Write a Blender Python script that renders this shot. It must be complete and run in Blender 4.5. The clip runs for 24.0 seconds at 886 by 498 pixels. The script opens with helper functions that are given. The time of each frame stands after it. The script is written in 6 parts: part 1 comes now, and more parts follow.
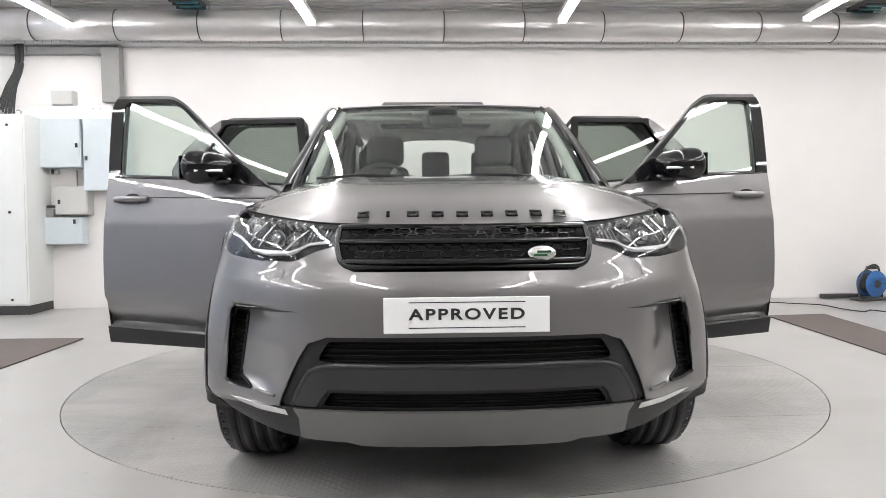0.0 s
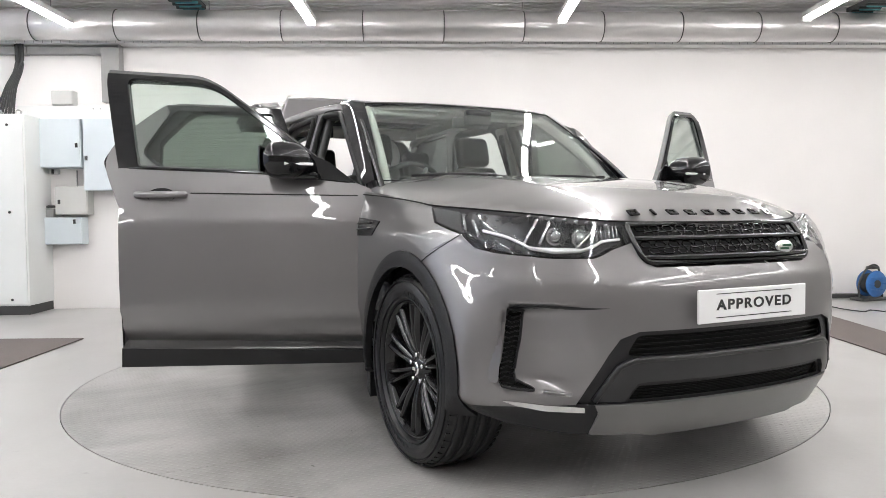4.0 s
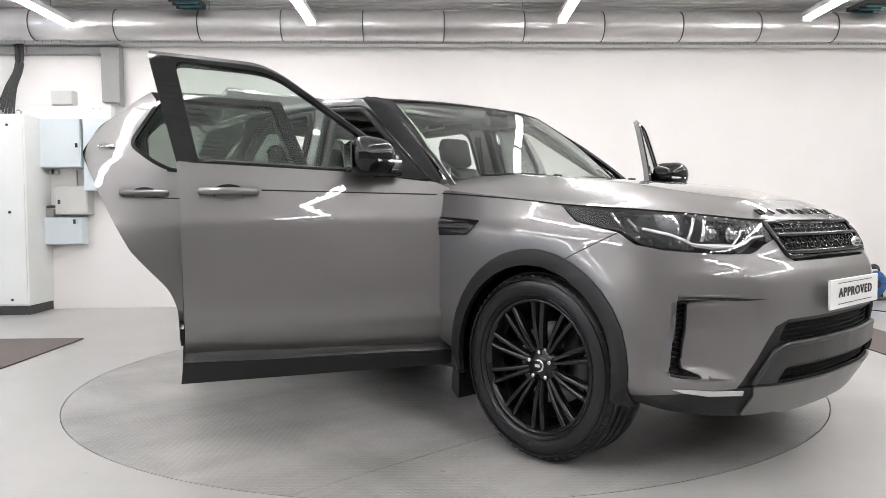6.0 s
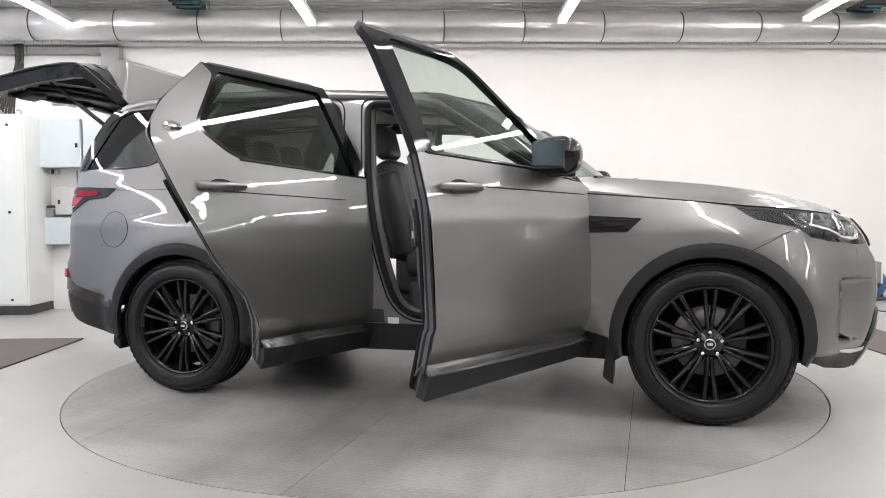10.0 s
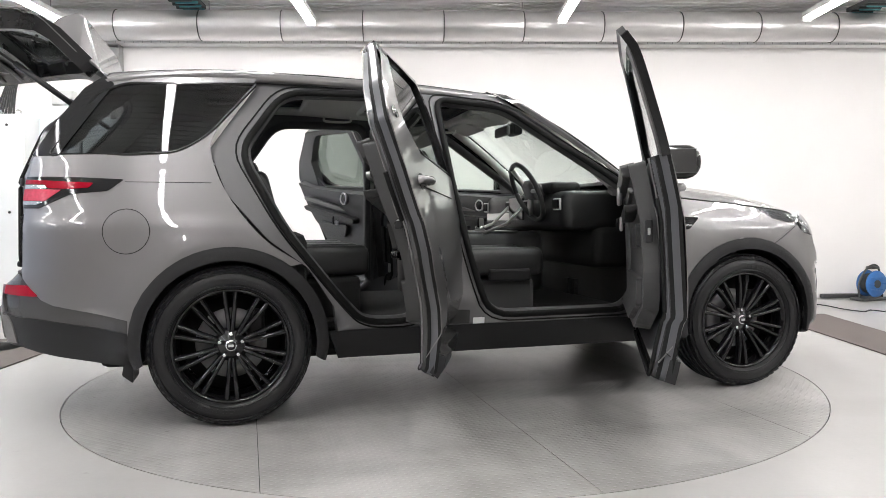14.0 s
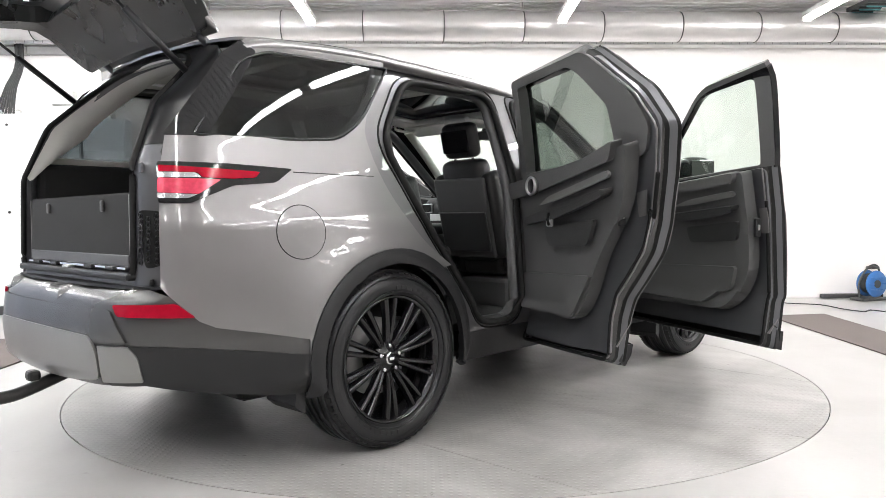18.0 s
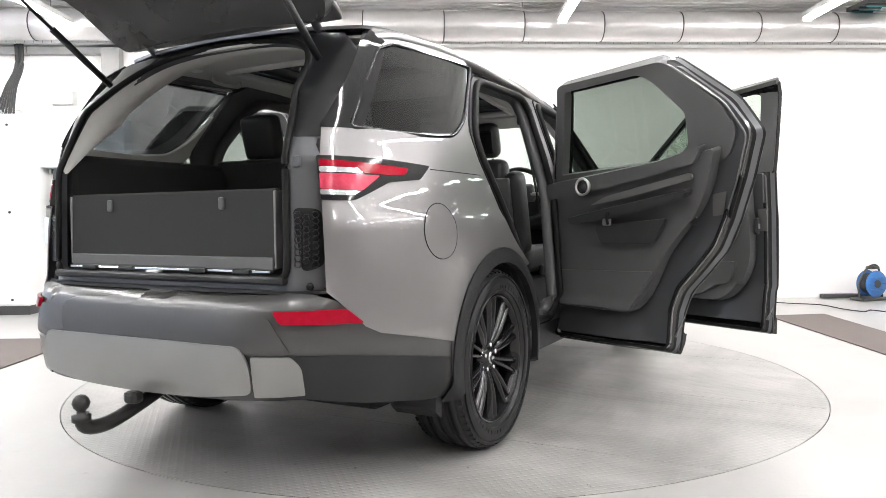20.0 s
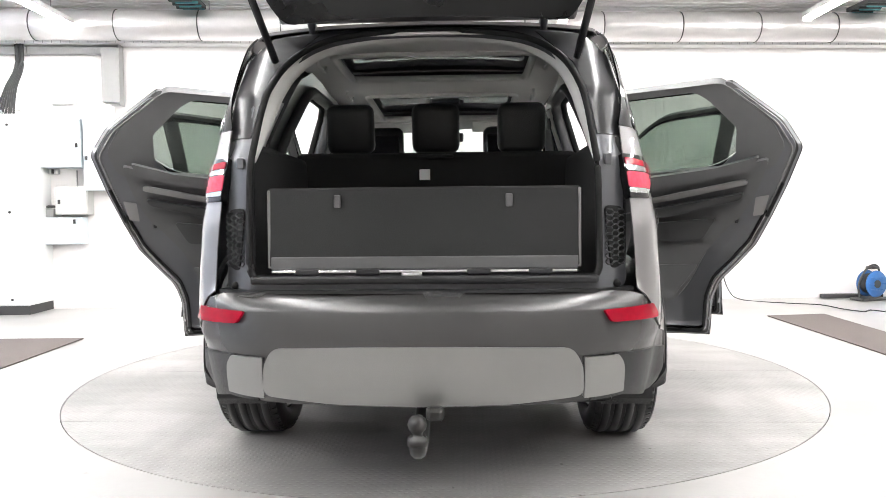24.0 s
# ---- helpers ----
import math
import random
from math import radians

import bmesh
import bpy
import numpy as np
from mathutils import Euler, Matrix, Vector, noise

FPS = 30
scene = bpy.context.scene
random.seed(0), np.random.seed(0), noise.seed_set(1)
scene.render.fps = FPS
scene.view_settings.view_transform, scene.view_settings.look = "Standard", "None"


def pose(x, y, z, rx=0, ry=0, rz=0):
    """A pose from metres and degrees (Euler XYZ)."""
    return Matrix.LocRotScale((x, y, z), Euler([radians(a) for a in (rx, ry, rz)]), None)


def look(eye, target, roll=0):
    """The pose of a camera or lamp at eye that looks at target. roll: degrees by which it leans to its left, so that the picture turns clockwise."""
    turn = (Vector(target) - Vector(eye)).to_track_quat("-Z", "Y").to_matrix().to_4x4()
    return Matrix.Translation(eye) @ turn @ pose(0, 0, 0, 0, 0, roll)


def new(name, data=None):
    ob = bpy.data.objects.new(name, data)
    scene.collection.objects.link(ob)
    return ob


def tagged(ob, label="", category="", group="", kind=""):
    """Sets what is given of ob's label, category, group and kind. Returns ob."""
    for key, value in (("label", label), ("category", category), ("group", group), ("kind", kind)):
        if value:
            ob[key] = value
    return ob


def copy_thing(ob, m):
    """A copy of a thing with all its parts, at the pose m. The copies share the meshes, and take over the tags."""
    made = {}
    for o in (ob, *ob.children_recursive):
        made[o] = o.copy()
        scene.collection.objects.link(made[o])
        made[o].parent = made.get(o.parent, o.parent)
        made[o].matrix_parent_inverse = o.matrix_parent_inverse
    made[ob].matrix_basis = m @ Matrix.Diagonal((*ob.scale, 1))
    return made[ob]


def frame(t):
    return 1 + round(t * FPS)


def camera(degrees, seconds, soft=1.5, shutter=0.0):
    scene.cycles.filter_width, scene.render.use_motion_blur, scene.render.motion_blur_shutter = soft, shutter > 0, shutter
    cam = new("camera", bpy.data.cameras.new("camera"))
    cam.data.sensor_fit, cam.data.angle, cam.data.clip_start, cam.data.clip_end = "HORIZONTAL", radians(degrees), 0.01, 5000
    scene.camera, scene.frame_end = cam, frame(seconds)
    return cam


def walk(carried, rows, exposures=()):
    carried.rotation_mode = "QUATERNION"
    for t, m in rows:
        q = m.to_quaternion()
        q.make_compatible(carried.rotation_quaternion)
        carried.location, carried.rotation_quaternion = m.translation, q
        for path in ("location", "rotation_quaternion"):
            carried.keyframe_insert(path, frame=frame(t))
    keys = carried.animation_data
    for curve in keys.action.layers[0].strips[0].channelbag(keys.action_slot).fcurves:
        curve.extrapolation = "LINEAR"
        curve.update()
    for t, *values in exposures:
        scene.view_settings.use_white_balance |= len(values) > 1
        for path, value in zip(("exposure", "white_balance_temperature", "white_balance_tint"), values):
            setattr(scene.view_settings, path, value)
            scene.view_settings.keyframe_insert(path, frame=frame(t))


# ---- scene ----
from mathutils import geometry

cam = camera(62.0, 24.0, soft=0.6)
EYE = (0.0, -4.851, 1.013)
VIEW = look(EYE, (-0.0035, 0.0, 0.8105), -0.526)
walk(cam, [(0.0, VIEW), (24.0, VIEW)],
     exposures=[(0.0, 0.12), (5.0, 0.12), (10.0, 0.18), (14.0, 0.34), (17.0, 0.64), (21.0, 0.88), (24.0, 1.0)])

# ---- light: a closed room lit by rows of ceiling battens; the world only fills what leaks ----
world = bpy.data.worlds.new("world")
scene.world = world
world.use_nodes = True
world.node_tree.nodes["Background"].inputs[0].default_value = (0.9, 0.95, 1.0, 1)
world.node_tree.nodes["Background"].inputs[1].default_value = 0.05
TUBE_POWER = 44.0


# ---- materials ----
def mat(name, base, rough=0.5, metal=0.0, var=0.12, scale=6.0, fine=90.0, bump=0.02, coat=0.0, spec=0.5, rvar=0.1, glow=0.0,
        stretch=(1, 1, 1)):
    m = bpy.data.materials.new(name)
    m.use_nodes = True
    n, l = m.node_tree.nodes, m.node_tree.links
    p = n["Principled BSDF"]
    p.inputs["Metallic"].default_value = metal
    p.inputs["Specular IOR Level"].default_value = spec
    p.inputs["Coat Weight"].default_value = coat
    p.inputs["Coat Roughness"].default_value = 0.03
    p.inputs["Coat IOR"].default_value = 1.62
    tc, mp = n.new("ShaderNodeTexCoord"), n.new("ShaderNodeMapping")
    mp.inputs["Scale"].default_value = stretch
    l.new(tc.outputs["Object"], mp.inputs["Vector"])
    big, small = n.new("ShaderNodeTexNoise"), n.new("ShaderNodeTexNoise")
    for t, s, d in ((big, scale, 4.0), (small, fine, 2.0)):
        t.inputs["Scale"].default_value, t.inputs["Detail"].default_value = s, d
        l.new(mp.outputs["Vector"], t.inputs["Vector"])
    mix = n.new("ShaderNodeMath")
    mix.operation = "MULTIPLY_ADD"
    mix.inputs[1].default_value = 0.35
    l.new(small.outputs["Fac"], mix.inputs[0])
    l.new(big.outputs["Fac"], mix.inputs[2])
    ramp = n.new("ShaderNodeValToRGB")
    lo, hi = ramp.color_ramp.elements
    lo.position, hi.position = 0.2, 1.0
    lo.color = tuple(max(0.0, c * (1 - var)) for c in base) + (1,)
    hi.color = tuple(min(1.0, c * (1 + var)) for c in base) + (1,)
    l.new(mix.outputs[0], ramp.inputs[0])
    l.new(ramp.outputs[0], p.inputs["Base Color"])
    rr = n.new("ShaderNodeMapRange")
    rr.inputs["From Min"].default_value, rr.inputs["From Max"].default_value = 0.1, 0.9
    rr.inputs["To Min"].default_value, rr.inputs["To Max"].default_value = max(0.0, rough * (1 - rvar)), min(1.0, rough * (1 + rvar))
    l.new(big.outputs["Fac"], rr.inputs["Value"])
    l.new(rr.outputs[0], p.inputs["Roughness"])
    if bump:
        b = n.new("ShaderNodeBump")
        b.inputs["Strength"].default_value, b.inputs["Distance"].default_value = min(1.0, bump * 10), 0.002
        l.new(small.outputs["Fac"], b.inputs["Height"])
        l.new(b.outputs[0], p.inputs["Normal"])
    if glow:
        p.inputs["Emission Color"].default_value = tuple(base) + (1,)
        p.inputs["Emission Strength"].default_value = glow
    return m


def glass(name, tint, rough=0.0, gloss=0.045):
    m = bpy.data.materials.new(name)
    m.use_nodes = True
    n, l = m.node_tree.nodes, m.node_tree.links
    n.remove(n["Principled BSDF"])
    lw, pw, fr, tr, gl, mx = (n.new("ShaderNode" + k) for k in ("LayerWeight", "Math", "Math", "BsdfTransparent", "BsdfGlossy", "MixShader"))
    lw.inputs["Blend"].default_value = 0.5
    pw.operation, fr.operation = "POWER", "MULTIPLY_ADD"
    pw.inputs[1].default_value, fr.inputs[1].default_value, fr.inputs[2].default_value = 4.0, 0.85, gloss
    l.new(lw.outputs["Facing"], pw.inputs[0])
    l.new(pw.outputs[0], fr.inputs[0])
    tr.inputs["Color"].default_value = tuple(tint) + (1,)
    gl.inputs["Roughness"].default_value = rough
    l.new(fr.outputs[0], mx.inputs[0])
    l.new(tr.outputs[0], mx.inputs[1])
    l.new(gl.outputs[0], mx.inputs[2])
    l.new(mx.outputs[0], n["Material Output"].inputs[0])
    return m


WALL = mat("white_wall_paint", (0.815, 0.79, 0.778), 0.6, var=0.03, scale=1.5, fine=60, bump=0.03)
# unseen walls: tones set to darken the car's reflections and the bounced light
WALLD = mat("unseen_wall_dark", (0.26, 0.243, 0.232), 0.6, var=0.08, scale=1.2, fine=60, bump=0.03)
WALLE = mat("unseen_wall_brown_grey", (0.25, 0.242, 0.233), 0.6, var=0.10, scale=1.5, fine=60, bump=0.03)
# blue added for the bluish light mirrored in the flanks
WALLW = mat("unseen_wall_blue", (0.34, 0.38, 0.46), 0.55, var=0.08, scale=1.5, fine=60, bump=0.03)
CEIL = mat("white_metal_deck", (0.86, 0.855, 0.85), 0.45, var=0.06, scale=2)
FLOOR = mat("grey_resin_floor", (0.375, 0.366, 0.358), 0.30, var=0.05, scale=0.9, fine=45, bump=0.012, rvar=0.12)
PLATE = mat("worn_tread_plate", (0.350, 0.341, 0.331), 0.31, metal=0.0, var=0.22, scale=1.4, fine=40, bump=0.02, rvar=0.15)


def tread(m, size=0.032):
    """Raised lozenge pattern of tread plate: short bars in alternating directions."""
    n, l = m.node_tree.nodes, m.node_tree.links
    tc = n.new("ShaderNodeTexCoord")
    waves = []
    for turn in (45, -45):
        mp, w = n.new("ShaderNodeMapping"), n.new("ShaderNodeTexWave")
        mp.inputs["Rotation"].default_value = (0, 0, radians(turn))
        w.inputs["Scale"].default_value = 0.314 / size
        w.inputs["Distortion"].default_value = 0.0
        l.new(tc.outputs["Object"], mp.inputs["Vector"])
        l.new(mp.outputs["Vector"], w.inputs["Vector"])
        waves.append(w)
    mul, gt = n.new("ShaderNodeMath"), n.new("ShaderNodeMapRange")
    mul.operation = "MULTIPLY"
    l.new(waves[0].outputs["Fac"], mul.inputs[0])
    l.new(waves[1].outputs["Fac"], mul.inputs[1])
    gt.inputs["From Min"].default_value, gt.inputs["From Max"].default_value = 0.45, 0.8
    l.new(mul.outputs[0], gt.inputs["Value"])
    b = n.new("ShaderNodeBump")
    b.inputs["Strength"].default_value, b.inputs["Distance"].default_value = 0.30, 0.004
    l.new(gt.outputs[0], b.inputs["Height"])
    l.new(b.outputs[0], n["Principled BSDF"].inputs["Normal"])


tread(PLATE)


def grime(m, size, strength):
    """Worn smears at a large scale and small scattered marks."""
    n, l = m.node_tree.nodes, m.node_tree.links
    p = n["Principled BSDF"]
    src = p.inputs["Base Color"].links[0].from_socket
    tc = n.new("ShaderNodeTexCoord")
    for s, det, stretch, lo, hi, k in ((size, 6.0, (1, 0.35, 1), 0.42, 0.68, strength), (size * 1.7, 8.0, (0.3, 1, 1), 0.50, 0.72, strength * 0.7), (9.0, 3.0, (1, 1.8, 1), 0.70, 0.76, strength * 1.6)):
        mp, t, r, mx = n.new("ShaderNodeMapping"), n.new("ShaderNodeTexNoise"), n.new("ShaderNodeMapRange"), n.new("ShaderNodeMixRGB")
        mp.inputs["Scale"].default_value = stretch
        mp.inputs["Rotation"].default_value = (0, 0, 0.6 * s)
        t.inputs["Scale"].default_value, t.inputs["Detail"].default_value, t.inputs["Roughness"].default_value = s, det, 0.62
        r.inputs["From Min"].default_value, r.inputs["From Max"].default_value, r.inputs["To Max"].default_value = lo, hi, k
        l.new(tc.outputs["Object"], mp.inputs["Vector"])
        l.new(mp.outputs["Vector"], t.inputs["Vector"])
        l.new(t.outputs["Fac"], r.inputs["Value"])
        l.new(r.outputs[0], mx.inputs[0])
        l.new(src, mx.inputs[1])
        mx.inputs[2].default_value = (0.11, 0.105, 0.095, 1)
        src = mx.outputs[0]
    l.new(src, p.inputs["Base Color"])


grime(PLATE, 1.1, 0.75)
grime(FLOOR, 0.7, 0.22)
SEAM = mat("dark_seam", (0.03, 0.03, 0.03), 0.8)
FOIL = mat("crinkled_foil", (0.66, 0.645, 0.64), 0.34, metal=0.85, var=0.08, scale=16, fine=75, bump=0.06, rvar=0.12, stretch=(0.45, 1, 1))
BAND = mat("dark_joint_band", (0.05, 0.05, 0.05), 0.5)
STEEL = mat("galvanised_steel", (0.33, 0.33, 0.325), 0.5, metal=0.35, var=0.15, scale=14)
TUBE = mat("lit_tube", (1.0, 0.99, 0.985), 0.5, var=0.0, bump=0, glow=TUBE_POWER)
FIXT = mat("white_fixture", (0.75, 0.75, 0.74), 0.4, var=0.03)
CABW = mat("white_cabinet_paint", (0.72, 0.73, 0.72), 0.35, var=0.03, scale=3)
CABB = mat("pale_blue_cabinet_paint", (0.60, 0.655, 0.69), 0.35, var=0.04, scale=3)
CABG = mat("light_grey_box", (0.52, 0.52, 0.505), 0.4, var=0.04)
TRAY = mat("grey_tray_paint", (0.27, 0.268, 0.262), 0.6, var=0.08, scale=8)
PLINTH = mat("black_plinth", (0.05, 0.05, 0.05), 0.5)
CABLE = mat("black_cable_sheath", (0.02, 0.02, 0.02), 0.5)
MAT_R = mat("brown_rubber_mat", (0.105, 0.085, 0.078), 0.7, var=0.25, scale=5, fine=120, bump=0.06)
BLUE = mat("blue_reel_plastic", (0.03, 0.13, 0.36), 0.35, var=0.1)
TEAL = mat("teal_plastic", (0.06, 0.22, 0.24), 0.4)
PAINT = mat("grey_metallic_paint", (0.180, 0.174, 0.175), 0.35, metal=0.66, var=0.05, scale=3, fine=900, bump=0.0, coat=1.0, rvar=0.05)


def lacquer(m, size=22.0, strength=0.035):
    """Clear coat with the faint waves of sprayed lacquer, so that mirrored lights waver."""
    n, l = m.node_tree.nodes, m.node_tree.links
    tc, t, b = n.new("ShaderNodeTexCoord"), n.new("ShaderNodeTexNoise"), n.new("ShaderNodeBump")
    t.inputs["Scale"].default_value, t.inputs["Detail"].default_value = size, 1.0
    b.inputs["Strength"].default_value, b.inputs["Distance"].default_value = strength, 0.0045
    l.new(tc.outputs["Object"], t.inputs["Vector"])
    l.new(t.outputs["Fac"], b.inputs["Height"])
    l.new(b.outputs[0], n["Principled BSDF"].inputs["Coat Normal"])
    n["Principled BSDF"].inputs["Coat Roughness"].default_value = 0.012


lacquer(PAINT)
# body paint again, darkened for the shade on inward-facing door and boot faces
PAINTIN = mat("grey_paint_inner_shade", (0.085, 0.087, 0.094), 0.36, metal=0.5, var=0.06, scale=4, fine=300, bump=0.0, coat=0.4)
# body paint once more, part-way darkened for the shaded door openings
FRAMEP = mat("grey_paint_aperture_shade", (0.13, 0.128, 0.132), 0.38, metal=0.6, var=0.06, scale=4, fine=300, bump=0.0, coat=1.0)
CLAD = mat("black_textured_cladding", (0.011, 0.011, 0.012), 0.42, var=0.12, scale=5, fine=500, bump=0.04, spec=0.35)
BUMPER = mat("dark_satin_bumper", (0.045, 0.044, 0.044), 0.24, metal=0.15, var=0.04, scale=1.5, fine=300, bump=0.0, spec=0.7, rvar=0.02)
GLOSSB = mat("gloss_black", (0.006, 0.006, 0.007), 0.07, var=0.05, bump=0.0, spec=0.5)
SATB = mat("satin_black", (0.009, 0.009, 0.010), 0.30, var=0.08, bump=0.0, spec=0.4)
SATIN = mat("satin_grey_skid", (0.19, 0.187, 0.184), 0.34, metal=0.6, var=0.06, scale=4, fine=300)
TOW = mat("dark_tow_bar_steel", (0.014, 0.0135, 0.013), 0.34, metal=0.2, var=0.1, scale=30, bump=0.0)
SILVER = mat("silver_skid_plate", (0.225, 0.222, 0.218), 0.32, metal=0.6, var=0.05, scale=4, fine=300)
RUBBER = mat("tyre_rubber", (0.011, 0.011, 0.012), 0.36, var=0.15, scale=8, fine=160, bump=0.02, spec=0.4)
SEAL = mat("black_door_seal", (0.009, 0.009, 0.009), 0.6, spec=0.15)
TRIM = mat("black_soft_trim", (0.064, 0.064, 0.065), 0.52, var=0.12, scale=10, fine=400, bump=0.05)
DASH = mat("dark_dash_plastic", (0.011, 0.011, 0.0115), 0.42, var=0.15, scale=10, fine=400, bump=0.04, spec=0.35)
GATE = mat("black_gate_plastic", (0.010, 0.010, 0.0105), 0.28, var=0.15, scale=6, fine=300, bump=0.02, spec=0.45)
BRIDGE = mat("satin_black_bumper", (0.017, 0.017, 0.018), 0.30, var=0.08, scale=6, fine=300, bump=0.0, spec=0.5)
LEATHER = mat("black_leather", (0.022, 0.022, 0.0225), 0.36, var=0.15, scale=12, fine=260, bump=0.08)
CARPET = mat("black_carpet", (0.014, 0.014, 0.014), 0.95, var=0.3, scale=14, fine=500, bump=0.15)
LINER = mat("grey_headliner", (0.62, 0.61, 0.585), 0.9, var=0.05, scale=6, fine=500, bump=0.05)
CHROME = mat("bright_chrome", (0.75, 0.75, 0.75), 0.12, metal=1.0, var=0.03, bump=0)
ALU = mat("brushed_aluminium", (0.55, 0.55, 0.54), 0.3, metal=0.9, var=0.08, scale=30)
MIRROR = mat("mirror_glass", (0.17, 0.175, 0.18), 0.03, metal=1.0, var=0.02, bump=0)
WHITE = mat("white_plate_plastic", (0.80, 0.80, 0.80), 0.3, var=0.02, bump=0)
INK = mat("black_ink", (0.02, 0.02, 0.02), 0.4, bump=0)
LAMPW = mat("white_lamp_guide", (0.80, 0.80, 0.80), 0.2, var=0.02, bump=0)
LAMPH = mat("lamp_housing", (0.03, 0.03, 0.032), 0.28, metal=0.7, var=0.3, scale=30, bump=0)
LAMPIN = mat("lamp_reflector", (0.45, 0.45, 0.46), 0.2, metal=0.9, bump=0)
RED = mat("red_lamp_lens", (0.26, 0.002, 0.014), 0.12, var=0.15, scale=40, spec=0.2, bump=0)
PINK = mat("pale_red_lamp_lens", (0.45, 0.045, 0.08), 0.12, var=0.3, scale=60, spec=0.2, bump=0)
GREEN = mat("green_emblem", (0.01, 0.07, 0.03), 0.3, bump=0)
SCREEN = glass("clear_windscreen", (0.90, 0.945, 0.92), gloss=0.075)
DOORG = glass("green_tinted_glass", (0.83, 0.885, 0.85), gloss=0.06)
REARG = glass("rear_door_glass", (0.46, 0.50, 0.47))
DARKG = glass("privacy_glass", (0.33, 0.34, 0.34))
ROOFG = glass("dark_roof_glass", (0.045, 0.05, 0.056))
LENS = glass("clear_lamp_lens", (0.97, 0.975, 0.98), gloss=0.03)


# ---- mesh helpers ----
def part(name, bm, material, parent, label=""):
    me = bpy.data.meshes.new(name)
    bm.normal_update()
    lay = bm.verts.layers.float_vector.get("true_normal")
    if lay:
        loops = [(tuple(lp.vert[lay]) if f.smooth else tuple(f.normal)) for f in bm.faces for lp in f.loops]
        bm.verts.layers.float_vector.remove(lay)
    bm.to_mesh(me)
    bm.free()
    if lay:
        me.normals_split_custom_set(loops)
    me.materials.append(material)
    ob = new(name, me)
    if parent is not None:
        ob.parent = parent
    if label:
        tagged(ob, label)
    return ob


def thing(name, label, category, group="", kind="", at=None):
    ob = new(name)
    if at is not None:
        ob.matrix_basis = at
    return tagged(ob, label, category, group, kind)


def mirror_y(bm):
    lay = bm.verts.layers.float_vector.get("true_normal")
    for v in bm.verts:
        v.co.y = -v.co.y
        if lay:
            n = v[lay]
            v[lay] = (n.x, -n.y, n.z)
    bmesh.ops.reverse_faces(bm, faces=bm.faces[:])
    return bm


def put(bm, m):
    bmesh.ops.transform(bm, matrix=m, verts=bm.verts[:])
    lay = bm.verts.layers.float_vector.get("true_normal")
    if lay:
        turn = m.to_3x3()
        for v in bm.verts:
            v[lay] = turn @ v[lay]
    return bm


def box(cx, cy, cz, sx, sy, sz, bev=0.01, m=None, bm=None, seg=2):
    b = bmesh.new()
    bmesh.ops.create_cube(b, size=1)
    for v in b.verts:
        v.co = Vector((v.co.x * sx + cx, v.co.y * sy + cy, v.co.z * sz + cz))
    if bev:
        bmesh.ops.bevel(b, geom=b.edges[:], offset=min(bev, 0.45 * min(sx, sy, sz)), segments=seg, affect="EDGES", profile=0.5)
    if m is not None:
        put(b, m)
    if seg >= 3:
        for f in b.faces:
            f.smooth = True
    return join(bm, b)


def join(bm, b):
    if bm is None:
        return b
    me = bpy.data.meshes.new("t")
    b.to_mesh(me)
    b.free()
    bm.from_mesh(me)
    bpy.data.meshes.remove(me)
    return bm


def lathe(profile, seg=32, axis="y", at=(0, 0, 0), bm=None, smooth=True, closed=False):
    """profile: (radius, height) pairs, turned round the axis."""
    b = bmesh.new()
    rings = []
    for r, h in profile:
        ring = []
        for k in range(seg):
            a = 2 * math.pi * k / seg
            c, s = r * math.cos(a), r * math.sin(a)
            co = {"y": (c, h, s), "z": (c, s, h), "x": (h, c, s)}[axis]
            ring.append(b.verts.new(Vector(co) + Vector(at)))
        rings.append(ring)
    pairs = list(zip(rings, rings[1:])) + ([(rings[-1], rings[0])] if closed else [])
    for p, q in pairs:
        for k in range(seg):
            f = b.faces.new((p[k], p[(k + 1) % seg], q[(k + 1) % seg], q[k]))
            f.smooth = smooth
    if not closed:
        for ring in (rings[0], rings[-1]):
            if (ring[0].co - ring[seg // 2].co).length > 1e-4:
                b.faces.new(ring)
    bmesh.ops.remove_doubles(b, verts=b.verts[:], dist=1e-5)
    bmesh.ops.recalc_face_normals(b, faces=b.faces[:])
    return join(bm, b)


def tube(pts, r, seg=8, bm=None, flat=1.0):
    """A round bar along points."""
    b = bmesh.new()
    pts = [Vector(p) for p in pts]
    rings = []
    up = Vector((0, 0, 1))
    for i, p in enumerate(pts):
        d = (pts[min(i + 1, len(pts) - 1)] - pts[max(i - 1, 0)]).normalized()
        side = d.cross(up)
        if side.length < 0.1:
            side = d.cross(Vector((0, 1, 0)))
        side.normalize()
        nrm = side.cross(d)
        rings.append([b.verts.new(p + side * (r * math.cos(2 * math.pi * k / seg)) + nrm * (flat * r * math.sin(2 * math.pi * k / seg))) for k in range(seg)])
    for p, q in zip(rings, rings[1:]):
        for k in range(seg):
            b.faces.new((p[k], p[(k + 1) % seg], q[(k + 1) % seg], q[k])).smooth = True
    b.faces.new(rings[0])
    b.faces.new(rings[-1])
    bmesh.ops.recalc_face_normals(b, faces=b.faces[:])
    return join(bm, b)


